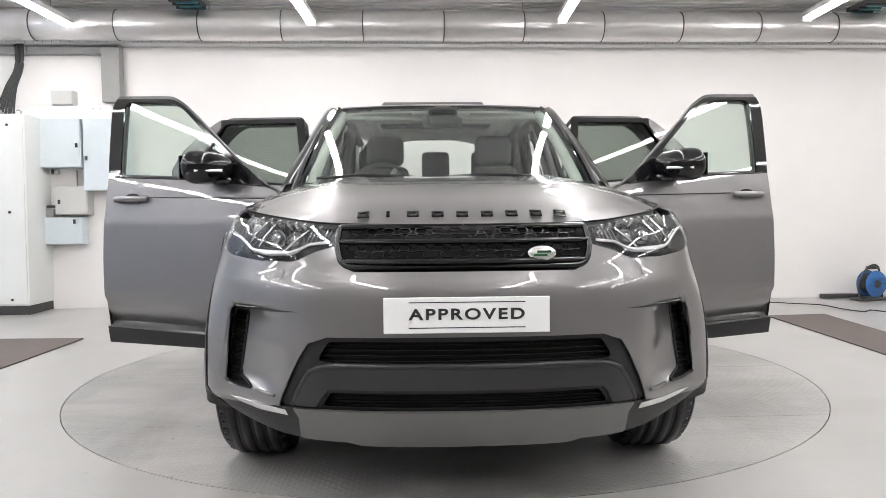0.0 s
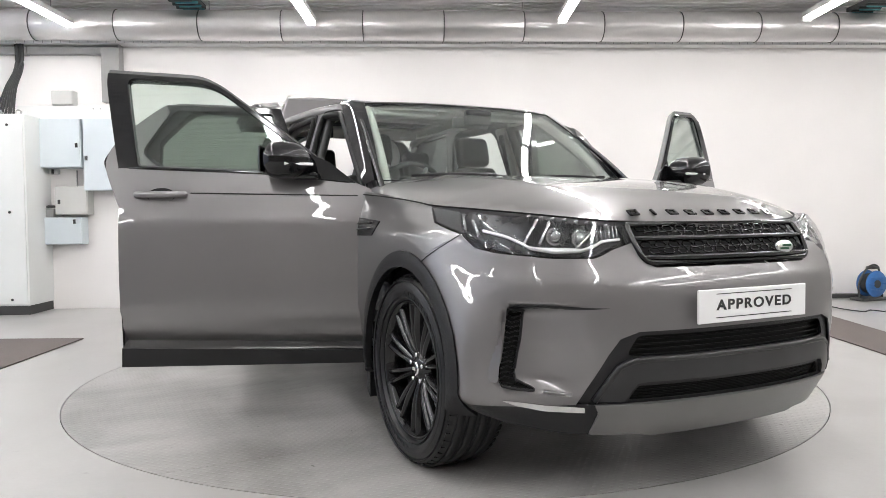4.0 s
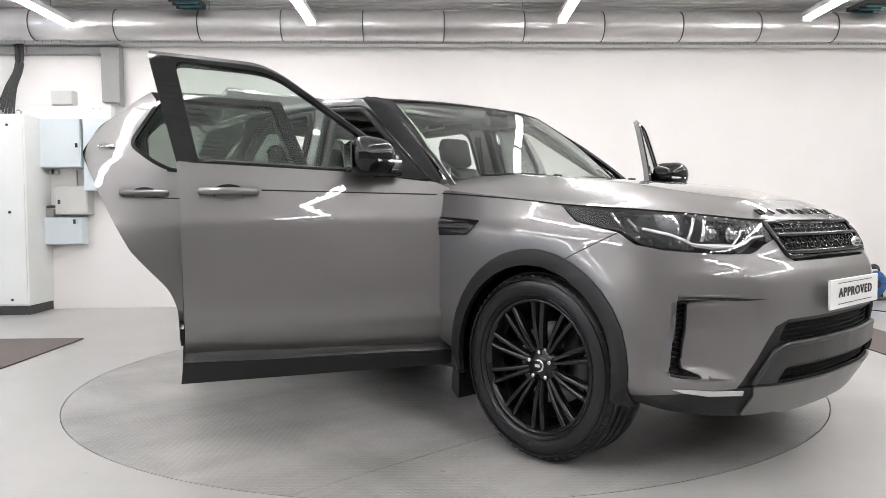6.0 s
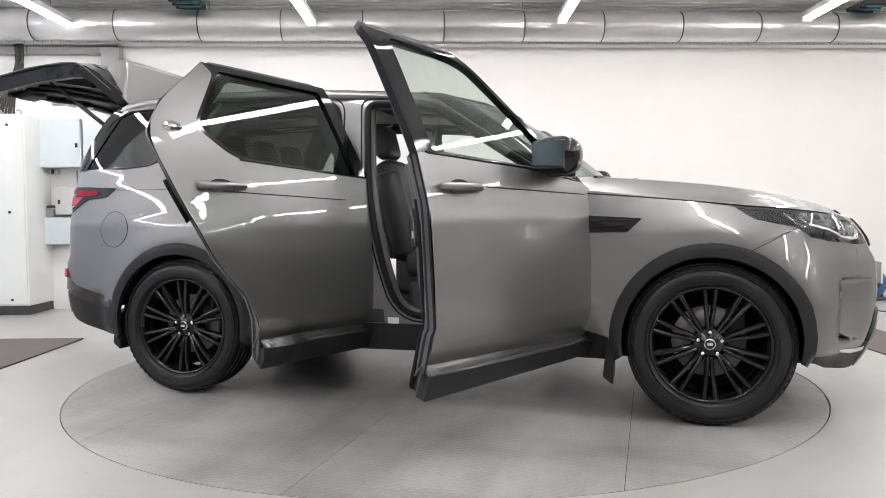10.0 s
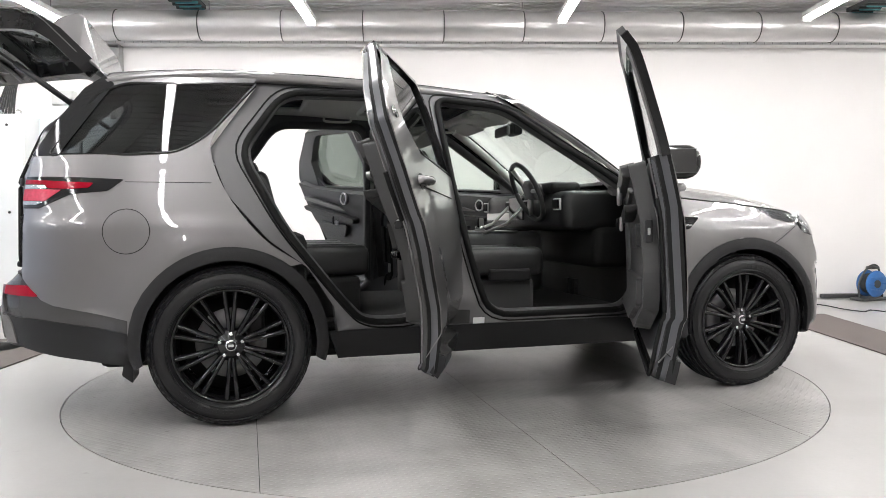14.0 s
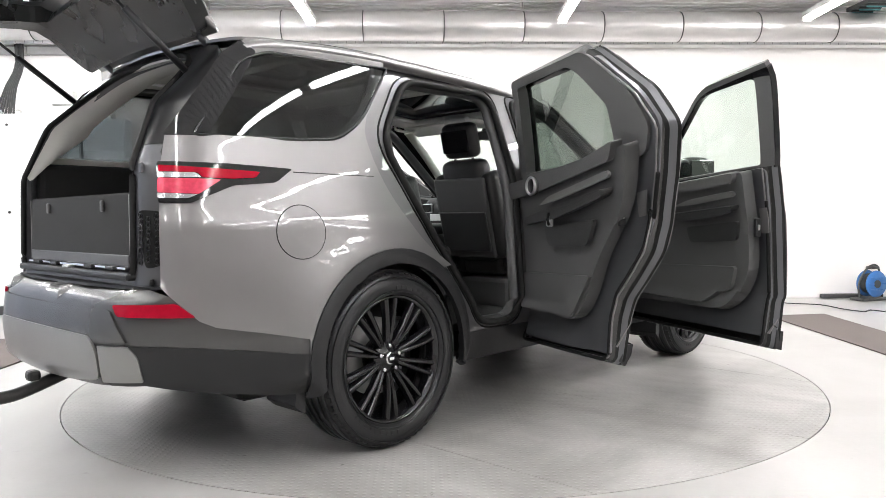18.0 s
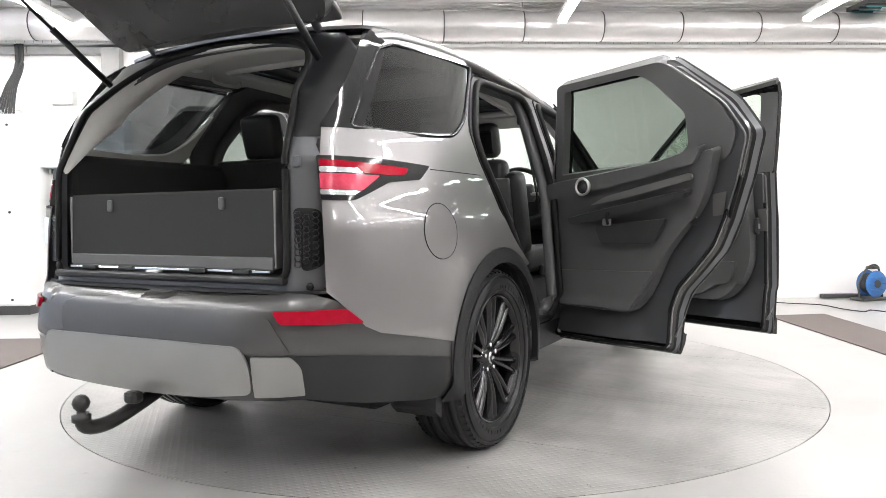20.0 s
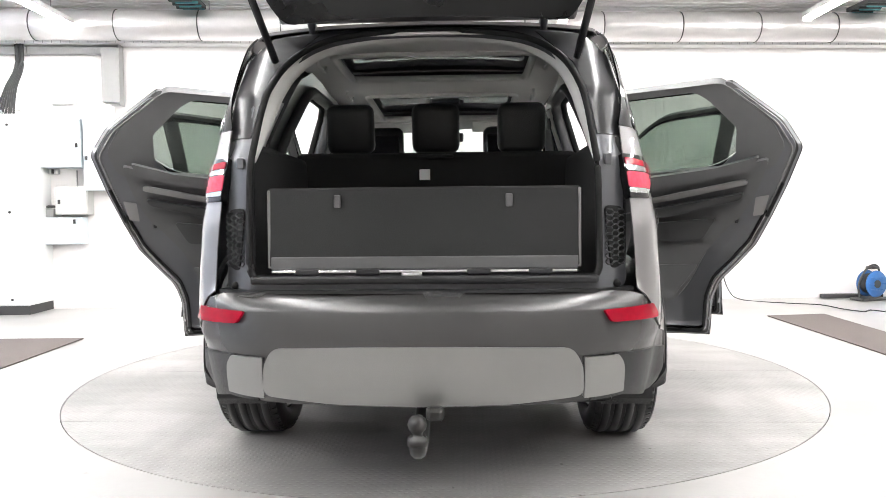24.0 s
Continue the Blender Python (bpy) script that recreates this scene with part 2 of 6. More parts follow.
def curve(pts, n=8, closed=False):
    """A smooth line through points."""
    pts = [Vector(p) for p in pts]
    out = []
    k = len(pts)
    for i in range(k if closed else k - 1):
        if closed:
            p0, p1, p2, p3 = (pts[(i + j) % k] for j in (-1, 0, 1, 2))
        else:
            p0, p1, p2, p3 = pts[max(i - 1, 0)], pts[i], pts[i + 1], pts[min(i + 2, k - 1)]
        for j in range(n):
            t = j / n
            out.append(0.5 * ((2 * p1) + (p2 - p0) * t + (2 * p0 - 5 * p1 + 4 * p2 - p3) * t * t + (3 * p1 - p0 - 3 * p2 + p3) * t ** 3))
    if not closed:
        out.append(pts[-1])
    return out


def rounded(pts, r=0.05, n=5):
    """A closed outline with its corners rounded; a corner may carry its own radius as third value."""
    out, k = [], len(pts)
    for i in range(k):
        p = Vector(pts[i][:2])
        rad = pts[i][2] if len(pts[i]) > 2 else r
        a, b = Vector(pts[i - 1][:2]) - p, Vector(pts[(i + 1) % k][:2]) - p
        ra, rb = min(rad, a.length * 0.48), min(rad, b.length * 0.48)
        if rad <= 0:
            out.append(p)
            continue
        s, e = p + a.normalized() * ra, p + b.normalized() * rb
        for j in range(n + 1):
            t = j / n
            out.append((1 - t) ** 2 * s + 2 * t * (1 - t) * p + t * t * e)
    return [(v.x, v.y) for v in out]


def inside(px, py, poly):
    poly = np.array(poly)
    x0, y0 = poly[:, 0], poly[:, 1]
    x1, y1 = np.roll(x0, -1), np.roll(y0, -1)
    px, py = np.asarray(px)[:, None], np.asarray(py)[:, None]
    cross = ((y0 > py) != (y1 > py)) & (px < (x1 - x0) * (py - y0) / np.where(y1 == y0, 1e-9, y1 - y0) + x0)
    return cross.sum(1) % 2 == 1


def sheet(outline, place, holes=(), step=0.05, thick=0.004, out=(0, 0, 0)):
    """A curved panel: an outline (with holes) in a flat chart, laid on the surface place(a, b), with thickness inward.
    out: a point on the inner side of the panel."""
    loops = []
    for loop in (outline, *holes):
        fine = []
        for i, p in enumerate(loop):
            q = loop[(i + 1) % len(loop)]
            d = math.hypot(q[0] - p[0], q[1] - p[1])
            if d < 1e-6:
                continue
            n = max(1, math.ceil(d / step))
            fine += [(p[0] + (q[0] - p[0]) * j / n, p[1] + (q[1] - p[1]) * j / n) for j in range(n)]
        loops.append(fine)
    verts, edges = [], []
    for loop in loops:
        k = len(verts)
        verts += loop
        edges += [(k + i, k + (i + 1) % len(loop)) for i in range(len(loop))]
    rim = np.array(verts)
    lo, hi = rim.min(0), rim.max(0)
    gx, gy = np.meshgrid(np.arange(lo[0] + step / 2, hi[0], step), np.arange(lo[1] + step / 2, hi[1], step))
    gx, gy = gx.ravel(), gy.ravel()
    keep = inside(gx, gy, loops[0])
    for h in loops[1:]:
        keep &= ~inside(gx, gy, h)
    gx, gy = gx[keep], gy[keep]
    if len(gx):
        near = np.sqrt(((gx[:, None] - rim[None, :, 0]) ** 2 + (gy[:, None] - rim[None, :, 1]) ** 2).min(1)) > step * 0.45
        verts += list(zip(gx[near], gy[near]))
    cv, _, cf = geometry.delaunay_2d_cdt([Vector(v) for v in verts], edges, [], 0, 1e-6)[:3]
    c = np.array([[sum(cv[i].x for i in f) / 3, sum(cv[i].y for i in f) / 3] for f in cf])
    ok = inside(c[:, 0], c[:, 1], loops[0])
    for h in loops[1:]:
        ok &= ~inside(c[:, 0], c[:, 1], h)
    bm = bmesh.new()
    lay = bm.verts.layers.float_vector.new("true_normal")
    vs = []
    e = 0.012
    for v in cv:
        nv = bm.verts.new(place(v.x, v.y))
        n = (place(v.x + e, v.y) - place(v.x - e, v.y)).cross(place(v.x, v.y + e) - place(v.x, v.y - e))
        nv[lay] = n.normalized() if n.length > 1e-9 else Vector((0, 0, 0))
        vs.append(nv)
    for f, o in zip(cf, ok):
        if o:
            bm.faces.new([vs[i] for i in f]).smooth = True
    bmesh.ops.delete(bm, geom=[v for v in bm.verts if not v.link_faces], context="VERTS")
    bm.normal_update()
    o = Vector(out)
    if sum((f.calc_center_median() - o).dot(f.normal) * f.calc_area() for f in bm.faces) < 0:
        bmesh.ops.reverse_faces(bm, faces=bm.faces[:])
        bm.normal_update()
    if sum(v[lay].dot(v.normal) for v in bm.verts) < 0:
        for v in bm.verts:
            v[lay] = -v[lay]
    if thick:
        faces = bm.faces[:]
        border = [e for e in bm.edges if len(e.link_faces) == 1]
        twin = {v: bm.verts.new(v.co - v[lay] * thick) for v in bm.verts[:]}
        for v, w in twin.items():
            w[lay] = -v[lay]
        for f in faces:
            bm.faces.new([twin[v] for v in reversed(f.verts)]).smooth = True
        for e in border:
            lp = e.link_loops[0]
            a, b = lp.vert, lp.link_loop_next.vert
            bm.faces.new((b, a, twin[a], twin[b]))
        for e in bm.edges:
            if len(e.link_faces) == 2 and e.link_faces[0].smooth != e.link_faces[1].smooth:
                e.smooth = False
    return bm


def slab(outline, depth, axis="y", at=0.0, bev=0.0):
    """A flat outline given depth along an axis; outline in the two other axes, in order."""
    b = bmesh.new()
    def place(p, h):
        return {"y": (p[0], h, p[1]), "x": (h, p[0], p[1]), "z": (p[0], p[1], h)}[axis]
    lo = [b.verts.new(place(p, at)) for p in outline]
    hi = [b.verts.new(place(p, at + depth)) for p in outline]
    b.faces.new(lo)
    b.faces.new(hi)
    k = len(lo)
    for i in range(k):
        b.faces.new((lo[i], lo[(i + 1) % k], hi[(i + 1) % k], hi[i]))
    bmesh.ops.recalc_face_normals(b, faces=b.faces[:])
    if bev:
        b.normal_update()
        sharp = [e for e in b.edges if len(e.link_faces) == 2 and e.calc_face_angle() > 0.6]
        bmesh.ops.bevel(b, geom=sharp, offset=bev, segments=2, affect="EDGES", profile=0.5)
    return b


# ---- the room ----
def structure(name, bm, material, label, category, m=None):
    ob = part(name, bm, material, None)
    if m is not None:
        ob.matrix_basis = m
    return tagged(ob, label, category, kind="structure")


ALONG = pose(0, 3.93, 0.018, 0, 0, 2.85)   # the far wall's own axes: x along it, -y into the room
NEAR = ALONG @ pose(0.07, 0, -0.015)
TABLE_R = 2.264


def room():
    # floor with a round pit edge for the turntable
    b = bmesh.new()
    n = 128
    rim = [(TABLE_R + 0.003) * Vector((math.cos(2 * math.pi * k / n), math.sin(2 * math.pi * k / n), 0)) for k in range(n)]
    far = []
    for k in range(n):
        c, s = math.cos(2 * math.pi * k / n), math.sin(2 * math.pi * k / n)
        f = min(8.0 / max(abs(c), 1e-6), 9.0 / max(abs(s), 1e-6))
        far.append(Vector((c * f, s * f, 0)))
    rv, fv = [b.verts.new(p) for p in rim], [b.verts.new(p) for p in far]
    dv = [b.verts.new(p - Vector((0, 0, 0.06))) for p in rim]
    for k in range(n):
        j = (k + 1) % n
        b.faces.new((rv[k], fv[k], fv[j], rv[j]))
        b.faces.new((dv[k], rv[k], rv[j], dv[j]))
    b.faces.new(list(reversed(dv)))
    bmesh.ops.recalc_face_normals(b, faces=b.faces[:])
    structure("floor", b, FLOOR, "pale grey painted resin floor with faint scuffs", "floor")
    structure("pit_floor", lathe([(TABLE_R + 0.006, -0.055), (TABLE_R + 0.006, -0.05)], 96, "z"), SEAM, "dark gap round the turntable", "floor gap")
    structure("wall_north", box(0, 0.1, 1.70, 18, 0.2, 3.48, 0), WALL, "plain white painted workshop wall", "wall", ALONG)
    # closing walls out of view, coloured for what the car paint mirrors
    structure("wall_east", box(7.6, -2, 1.74, 0.2, 16, 3.48, 0), WALLE, "plain unseen closing wall, brownish grey to darken reflections", "wall")
    structure("wall_west", box(-7.6, -2, 1.74, 0.2, 16, 3.48, 0), WALLW, "plain unseen closing wall, blue to tint reflections", "wall")
    structure("wall_south", box(0, -8.6, 1.74, 15.4, 0.2, 3.48, 0), WALLD, "plain unseen closing wall, dark grey to darken reflections", "wall")
    # ribbed metal deck: ribs run along the far wall
    b = bmesh.new()
    y, row = 0.2, []
    while y > -13.5:
        row += [(y, 3.43), (y - 0.082, 3.43), (y - 0.086, 3.458), (y - 0.120, 3.458)]
        y -= 0.125
    v0, v1 = [b.verts.new((-9, p, z)) for p, z in row], [b.verts.new((9, p, z)) for p, z in row]
    for i in range(len(row) - 1):
        b.faces.new((v0[i], v1[i], v1[i + 1], v0[i + 1]))
    structure("ceiling", b, CEIL, "white ribbed metal ceiling deck", "ceiling", ALONG)


def batten(length=2.5):
    t = thing("batten_light", "lit white linear tube light hanging under the ceiling", "light", "rows of ceiling lights")
    part("housing", box(0, 0, 0.045, 0.10, length, 0.05, 0.008), FIXT, t)
    part("diffuser", box(0, 0, 0, 0.085, length - 0.04, 0.045, 0.015), TUBE, t, "glowing white diffuser")
    # side skirts added to keep the tube's light off the upper wall
    for e in (-1, 1):
        part("reflector", box(e * 0.052, 0, 0.026, 0.004, length, 0.036, 0.0015), FIXT, t)
    for e in (-1, 1):
        part("end_cap", box(0, e * length / 2, 0.02, 0.10, 0.02, 0.10, 0.006), FIXT, t)
    for e in (-0.35, 0.35):
        part("hanger", tube([(0, e * length, 0.07), (0, e * length, 0.31)], 0.006, 6), STEEL, t)
    return t


def lights():
    first = None
    for x in (-6.7, -4.03, -1.41, 1.31, 3.96, 6.6):
        for k in range(4):
            m = pose(x, 1.98 - 2.62 * k, 3.138)
            if first is None:
                first = batten()
                first.matrix_basis = m
            else:
                copy_thing(first, m)


def duct():
    t = thing("ventilation_duct", "round foil-wrapped ventilation duct running along the wall", "duct", at=ALONG)
    k = 0
    r, y, z = 0.165, -0.36, 3.16
    x = -4.615 - 0.9 * 5
    while x < 8.6:
        part("duct_section", lathe([(r - 0.004, 0.0), (r, 0.012), (r + 0.002 * math.sin(k * 2.1), 0.45), (r, 0.886), (r - 0.004, 0.897)], 28, "x", (x + 0.12, y, z)), FOIL, t)
        part("joint_band", lathe([(r + 0.001, -0.006), (r + 0.005, -0.004), (r + 0.005, 0.004), (r + 0.001, 0.006)], 28, "x", (x + 0.12, y, z)), BAND, t)
        x += 0.9
        k += 1
    for x in (-6, -2.6, 0.9, 4.4, 7.5):
        part("hanger", tube([(x, y, z + r), (x, y, 3.43)], 0.006, 6), STEEL, t)
    # ledge trunking under the duct
    t = thing("cable_trunking", "white perforated cable trunking fixed high on the wall", "trunking", at=ALONG)
    part("trunking_body", box(0, -0.09, 3.022, 17, 0.17, 0.035, 0.006), FIXT, t)
    part("trunking_lip", box(0, -0.178, 3.037, 17, 0.006, 0.07, 0.002), FIXT, t)
    first = None
    for k in range(120):
        if first is None:
            ob = first = part("slot", box(0, 0, 0, 0.005, 0.004, 0.028, 0), STEEL, t)
        else:
            ob = new("slot", first.data)
            ob.parent = t
        ob.matrix_basis = pose(-6.0 + 0.1 * k, -0.1825, 3.022)


def wall_box(name, x0, x1, z0, z1, depth, material, label, handle=None, group="wall cabinets"):
    t = thing(name, label, "cabinet", group, at=NEAR @ pose((x0 + x1) / 2, 0, (z0 + z1) / 2))
    w, h = x1 - x0, z1 - z0
    part("body", box(0, -depth / 2, 0, w, depth, h, 0.006), material, t)
    door = part("door", box(0, -depth - 0.009, 0, w - 0.012, 0.018, h - 0.012, 0.004), material, t)
    if handle:
        part("lock", box(handle[0] * w, -depth - 0.022, handle[1] * h, 0.028, 0.012, 0.05, 0.003), INK, door, "black lock")
    return t


def services():
    # big switch cabinet with a plinth, corner to the room
    t = thing("switch_cabinet", "tall white metal switch cabinet on a black plinth", "cabinet", at=pose(-5.30, 3.42, 0, 0, 0, 2.85))
    part("body", box(0, 0, 1.14, 1.55, 0.62, 2.08, 0.008), CABW, t)
    part("plinth", box(0, 0.005, 0.05, 1.53, 0.60, 0.10, 0.004), PLINTH, t)
    for s in (-0.36, 0.39):
        part("door_panel", box(s, -0.318, 1.14, 0.74, 0.016, 2.04, 0.004), CABW, t)
    for z in (0.17, 1.12, 2.06):
        part("screw_cap", lathe([(0.014, 0), (0.014, -0.008), (0.0, -0.010)], 12, "y", (0.60, -0.326, z)), INK, t)
    for x in (0.66, 0.45):
        part("lifting_eye", lathe([(0.02, 0.0), (0.034, 0.0), (0.034, 0.02), (0.02, 0.02)], 16, "y", (x, -0.2, 2.21), closed=True), STEEL, t)
    wall_box("wall_cabinet", -4.66, -4.17, 1.62, 2.17, 0.22, CABB, "pale blue-grey metal wall cabinet with a black lock", (0.42, -0.05))
    wall_box("wall_cabinet", -4.15, -3.68, 1.36, 2.17, 0.20, CABB, "pale blue-grey metal wall cabinet beside another", (-0.42, -0.05))
    wall_box("control_box", -4.49, -4.13, 1.09, 1.41, 0.17, CABG, "light grey control box with a small dial on the wall", (-0.36, -0.05))
    wall_box("wall_cabinet", -4.67, -4.20, 0.75, 1.06, 0.16, CABB, "low pale blue-grey wall cabinet with a black lock", (0.33, 0.34))
    wall_box("junction_box", -4.52, -4.28, 2.335, 2.50, 0.12, CABG, "small grey junction box on a wall trunk")
    wall_box("socket_box", -4.60, -4.50, 1.555, 1.615, 0.06, CABG, "small white socket box below a cabinet", (0.0, 0.0))
    t = thing("wall_trunking", "wide white horizontal cable trunk above the cabinets", "trunking", at=NEAR)
    part("cover", box(-4.38, -0.07, 2.25, 1.05, 0.14, 0.155, 0.006), FIXT, t)
    for x in (-4.05, -3.97):
        part("screw", lathe([(0.008, 0), (0.008, -0.006), (0, -0.008)], 8, "y", (x, -0.14, 2.29)), STEEL, t)
    t = thing("cable_tray", "grey galvanised cable tray frame on the wall", "cable tray", at=NEAR)
    part("tray_post", box(-3.86, -0.06, 2.68, 0.20, 0.12, 0.62, 0.004), TRAY, t)
    part("tray_flange", box(-3.755, -0.07, 2.68, 0.012, 0.14, 0.70, 0.003), TRAY, t)
    part("tray_beam", box(-4.37, -0.05, 2.960, 0.84, 0.09, 0.085, 0.004), TRAY, t)
    part("tray_arm", box(-4.85, -0.05, 2.96, 0.10, 0.10, 0.095, 0.004), TRAY, t)
    part("tray_beam", box(-5.6, -0.05, 2.960, 1.4, 0.09, 0.085, 0.004), TRAY, t)
    rnd = random.Random(3)
    t = thing("cable_bundle", "bundle of thick black cables dropping into the cabinet", "cables", at=NEAR)
    for k in range(7):
        o = 0.022 * k
        pts = curve([(-4.90 + o * 0.6, -0.12 - 0.01 * (k % 3), 3.02), (-4.90 + o * 0.6, -0.14, 2.75), (-4.99 + o * 0.9, -0.20, 2.5), (-5.06 + o * 1.6 + rnd.uniform(-.01, .01), -0.3, 2.16)], 6)
        part("cable", tube(pts, 0.013, 8), CABLE, t)
    t = thing("valve_block", "small grey valve block with fittings on a box", "valve", at=NEAR)
    part("body", box(-4.58, -0.08, 1.11, 0.11, 0.12, 0.10, 0.012), STEEL, t)
    part("cap", lathe([(0.055, 0), (0.055, 0.02), (0.03, 0.03), (0, 0.03)], 14, "z", (-4.58, -0.08, 1.17)), PLINTH, t)
    part("pipe", tube([(-4.52, -0.08, 1.08), (-4.50, -0.10, 1.075), (-4.44, -0.12, 1.075)], 0.012, 8), STEEL, t)
    t = thing("conduit", "thin conduit rising from the control box", "conduit", at=NEAR)
    part("pipe", tube([(-4.30, -0.03, 1.41), (-4.30, -0.03, 1.60)], 0.008, 8), STEEL, t)
    # ceiling-mounted boxes among the ribs
    for x, lab in ((-2.87, "teal and black ceiling unit with louvres"), (4.80, "dark ceiling unit with louvres")):
        t = thing("ceiling_unit", lab, "ceiling unit", at=NEAR @ pose(x, -0.50, 3.392))
        part("housing", box(0, 0, 0, 0.30, 0.42, 0.05, 0.008), PLINTH, t)
        for k in range(6):
            part("louvre", box(0.05 * (k % 2) - 0.025, -0.17 + 0.068 * k, -0.036, 0.24, 0.030, 0.022, 0.003), TEAL if k % 2 else INK, t)


def mats():
    for pts, lab in ((((-3.11, 1.47), (-3.01, -0.95), (-4.9, -0.95), (-5.1, 1.47)), "brown rubber floor mat with a worn edge"),
                     (((3.24, 2.51), (3.86, 2.60), (3.60, -0.90), (3.12, -0.95)), "brown rubber floor mat running towards the room"),):
        t = thing("floor_mat", lab, "mat", "floor mats")
        part("sheet", slab(pts, 0.010, "z", 0.0005, 0.003), MAT_R, t)
    t = thing("cable_reel", "blue plastic cable reel with a black stand", "cable reel", at=pose(5.03, 3.80, 0, 0, 0, 18))
    part("base", box(0, 0.02, 0.02, 0.40, 0.20, 0.035, 0.012), PLINTH, t)
    for s in (-1, 1):
        part("flange", lathe([(0.02, s * 0.055), (0.150, s * 0.055), (0.157, s * 0.065), (0.150, s * 0.075), (0.02, s * 0.078)], 32, "y", (0, 0, 0.20)), BLUE, t)
        for k in range(6):
            a = math.pi * k / 3
            part("rib", box(0.08 * math.cos(a), s * 0.080, 0.20 + 0.08 * math.sin(a), 0.10, 0.008, 0.016, 0.003, m=None), BLUE, t)
    part("drum", lathe([(0.115, -0.055), (0.12, -0.03), (0.118, 0.0), (0.12, 0.03), (0.115, 0.055)], 28, "y", (0, 0, 0.20)), CABLE, t)
    part("hub", lathe([(0.045, -0.09), (0.045, 0.09)], 20, "y", (0, 0, 0.20)), PLINTH, t)
    part("frame", tube(curve([(-0.17, 0, 0.03), (-0.19, 0, 0.2), (-0.06, 0, 0.385), (0.1, 0, 0.385), (0.17, 0, 0.03)], 6), 0.012, 8), PLINTH, t)
    part("grip", tube([(-0.07, 0, 0.387), (0.10, 0, 0.387)], 0.019, 10), PLINTH, t)
    t = thing("cable_protector", "black low cable protector lying along the wall", "cable protector", at=ALONG)
    part("cover", box(4.95, -0.10, 0.010, 0.75, 0.10, 0.05, 0.015), PLINTH, t)
    t = thing("floor_cable", "thin dark cable trailing over the floor", "cable")
    part("cable", tube(curve([(3.35, 4.05, 0.40), (3.42, 3.98, 0.12), (3.56, 3.93, 0.009), (3.9, 3.55, 0.009), (4.2, 3.35, 0.009), (4.25, 2.95, 0.009), (4.35, 2.75, 0.009), (4.5, 2.85, 0.009), (4.7, 2.4, 0.009), (5.5, 2.2, 0.009)], 8), 0.006, 6), CABLE, t)


room()
lights()
duct()
services()
mats()


# ---- the car: x forward, y to its left, z up, from the ground midway between the axles ----
PLAN = curve([(2.345, 0, 0), (2.333, 0.25, 0), (2.285, 0.5, 0), (2.19, 0.68, 0), (2.06, 0.818, 0), (1.86, 0.912, 0), (1.5, 0.955, 0), (0.9, 0.957, 0), (0, 0.96, 0),
              (-1, 0.96, 0), (-1.6, 0.95, 0), (-2.0, 0.915, 0), (-2.285, 0.845, 0), (-2.46, 0.732, 0), (-2.565, 0.55, 0), (-2.60, 0.25, 0), (-2.605, 0, 0)], 12)
PX, PY = np.array([p.x for p in PLAN]), np.array([p.y for p in PLAN])
PU = np.concatenate([[0], np.cumsum(np.hypot(np.diff(PX), np.diff(PY)))])
TX, TY = np.gradient(PX, PU), np.gradient(PY, PU)
TL = np.hypot(TX, TY)
NX, NY = TY / TL, -TX / TL * np.minimum(1, PY / 0.12)
NX, NY = NX / np.hypot(NX, NY), NY / np.hypot(NX, NY)
UMAX = PU[-1]
_w = int(np.argmax(PY))


def u_front(y):
    return math.copysign(float(np.interp(abs(y), PY[:_w], PU[:_w])), y)


def u_rear(y):
    return math.copysign(float(np.interp(abs(y), PY[_w:][::-1], PU[_w:][::-1])), y)


def u_side(x):
    return float(np.interp(-x, -PX, PU))


def smooth(xs, ys):
    """A denser, rounded profile through the given values."""
    p = curve([(x, y, 0) for x, y in zip(xs, ys)], 8)
    return [v.x for v in p], [v.y for v in p]


FRONT_IN = smooth((.20, .22, .30, .40, .60, .75, .82, .88, .95, 1.0, 1.05), (.12, .10, .05, .005, 0, .01, .04, .065, .115, .175, .27))
SIDE_IN = smooth((.20, .28, .40, .50, .545, .565, .62, .70, .80, .90, .98, 1.01, 1.08, 1.18, 1.25, 1.35, 1.65, 1.73, 1.80), (.11, .075, .045, .026, .014, .002, .0, .0, .003, .009, .014, .021, .034, .055, .072, .098, .195, .245, .30))
REAR_IN = smooth((.33, .40, .50, .60, .70, .735, .76, .90, 1.20, 1.40, 1.70, 1.80), (.06, .015, 0, .0, .02, .045, .11, .115, .125, .18, .42, .52))


def step01(v, a, b):
    t = min(1.0, max(0.0, (v - a) / (b - a)))
    return t * t * (3 - 2 * t)


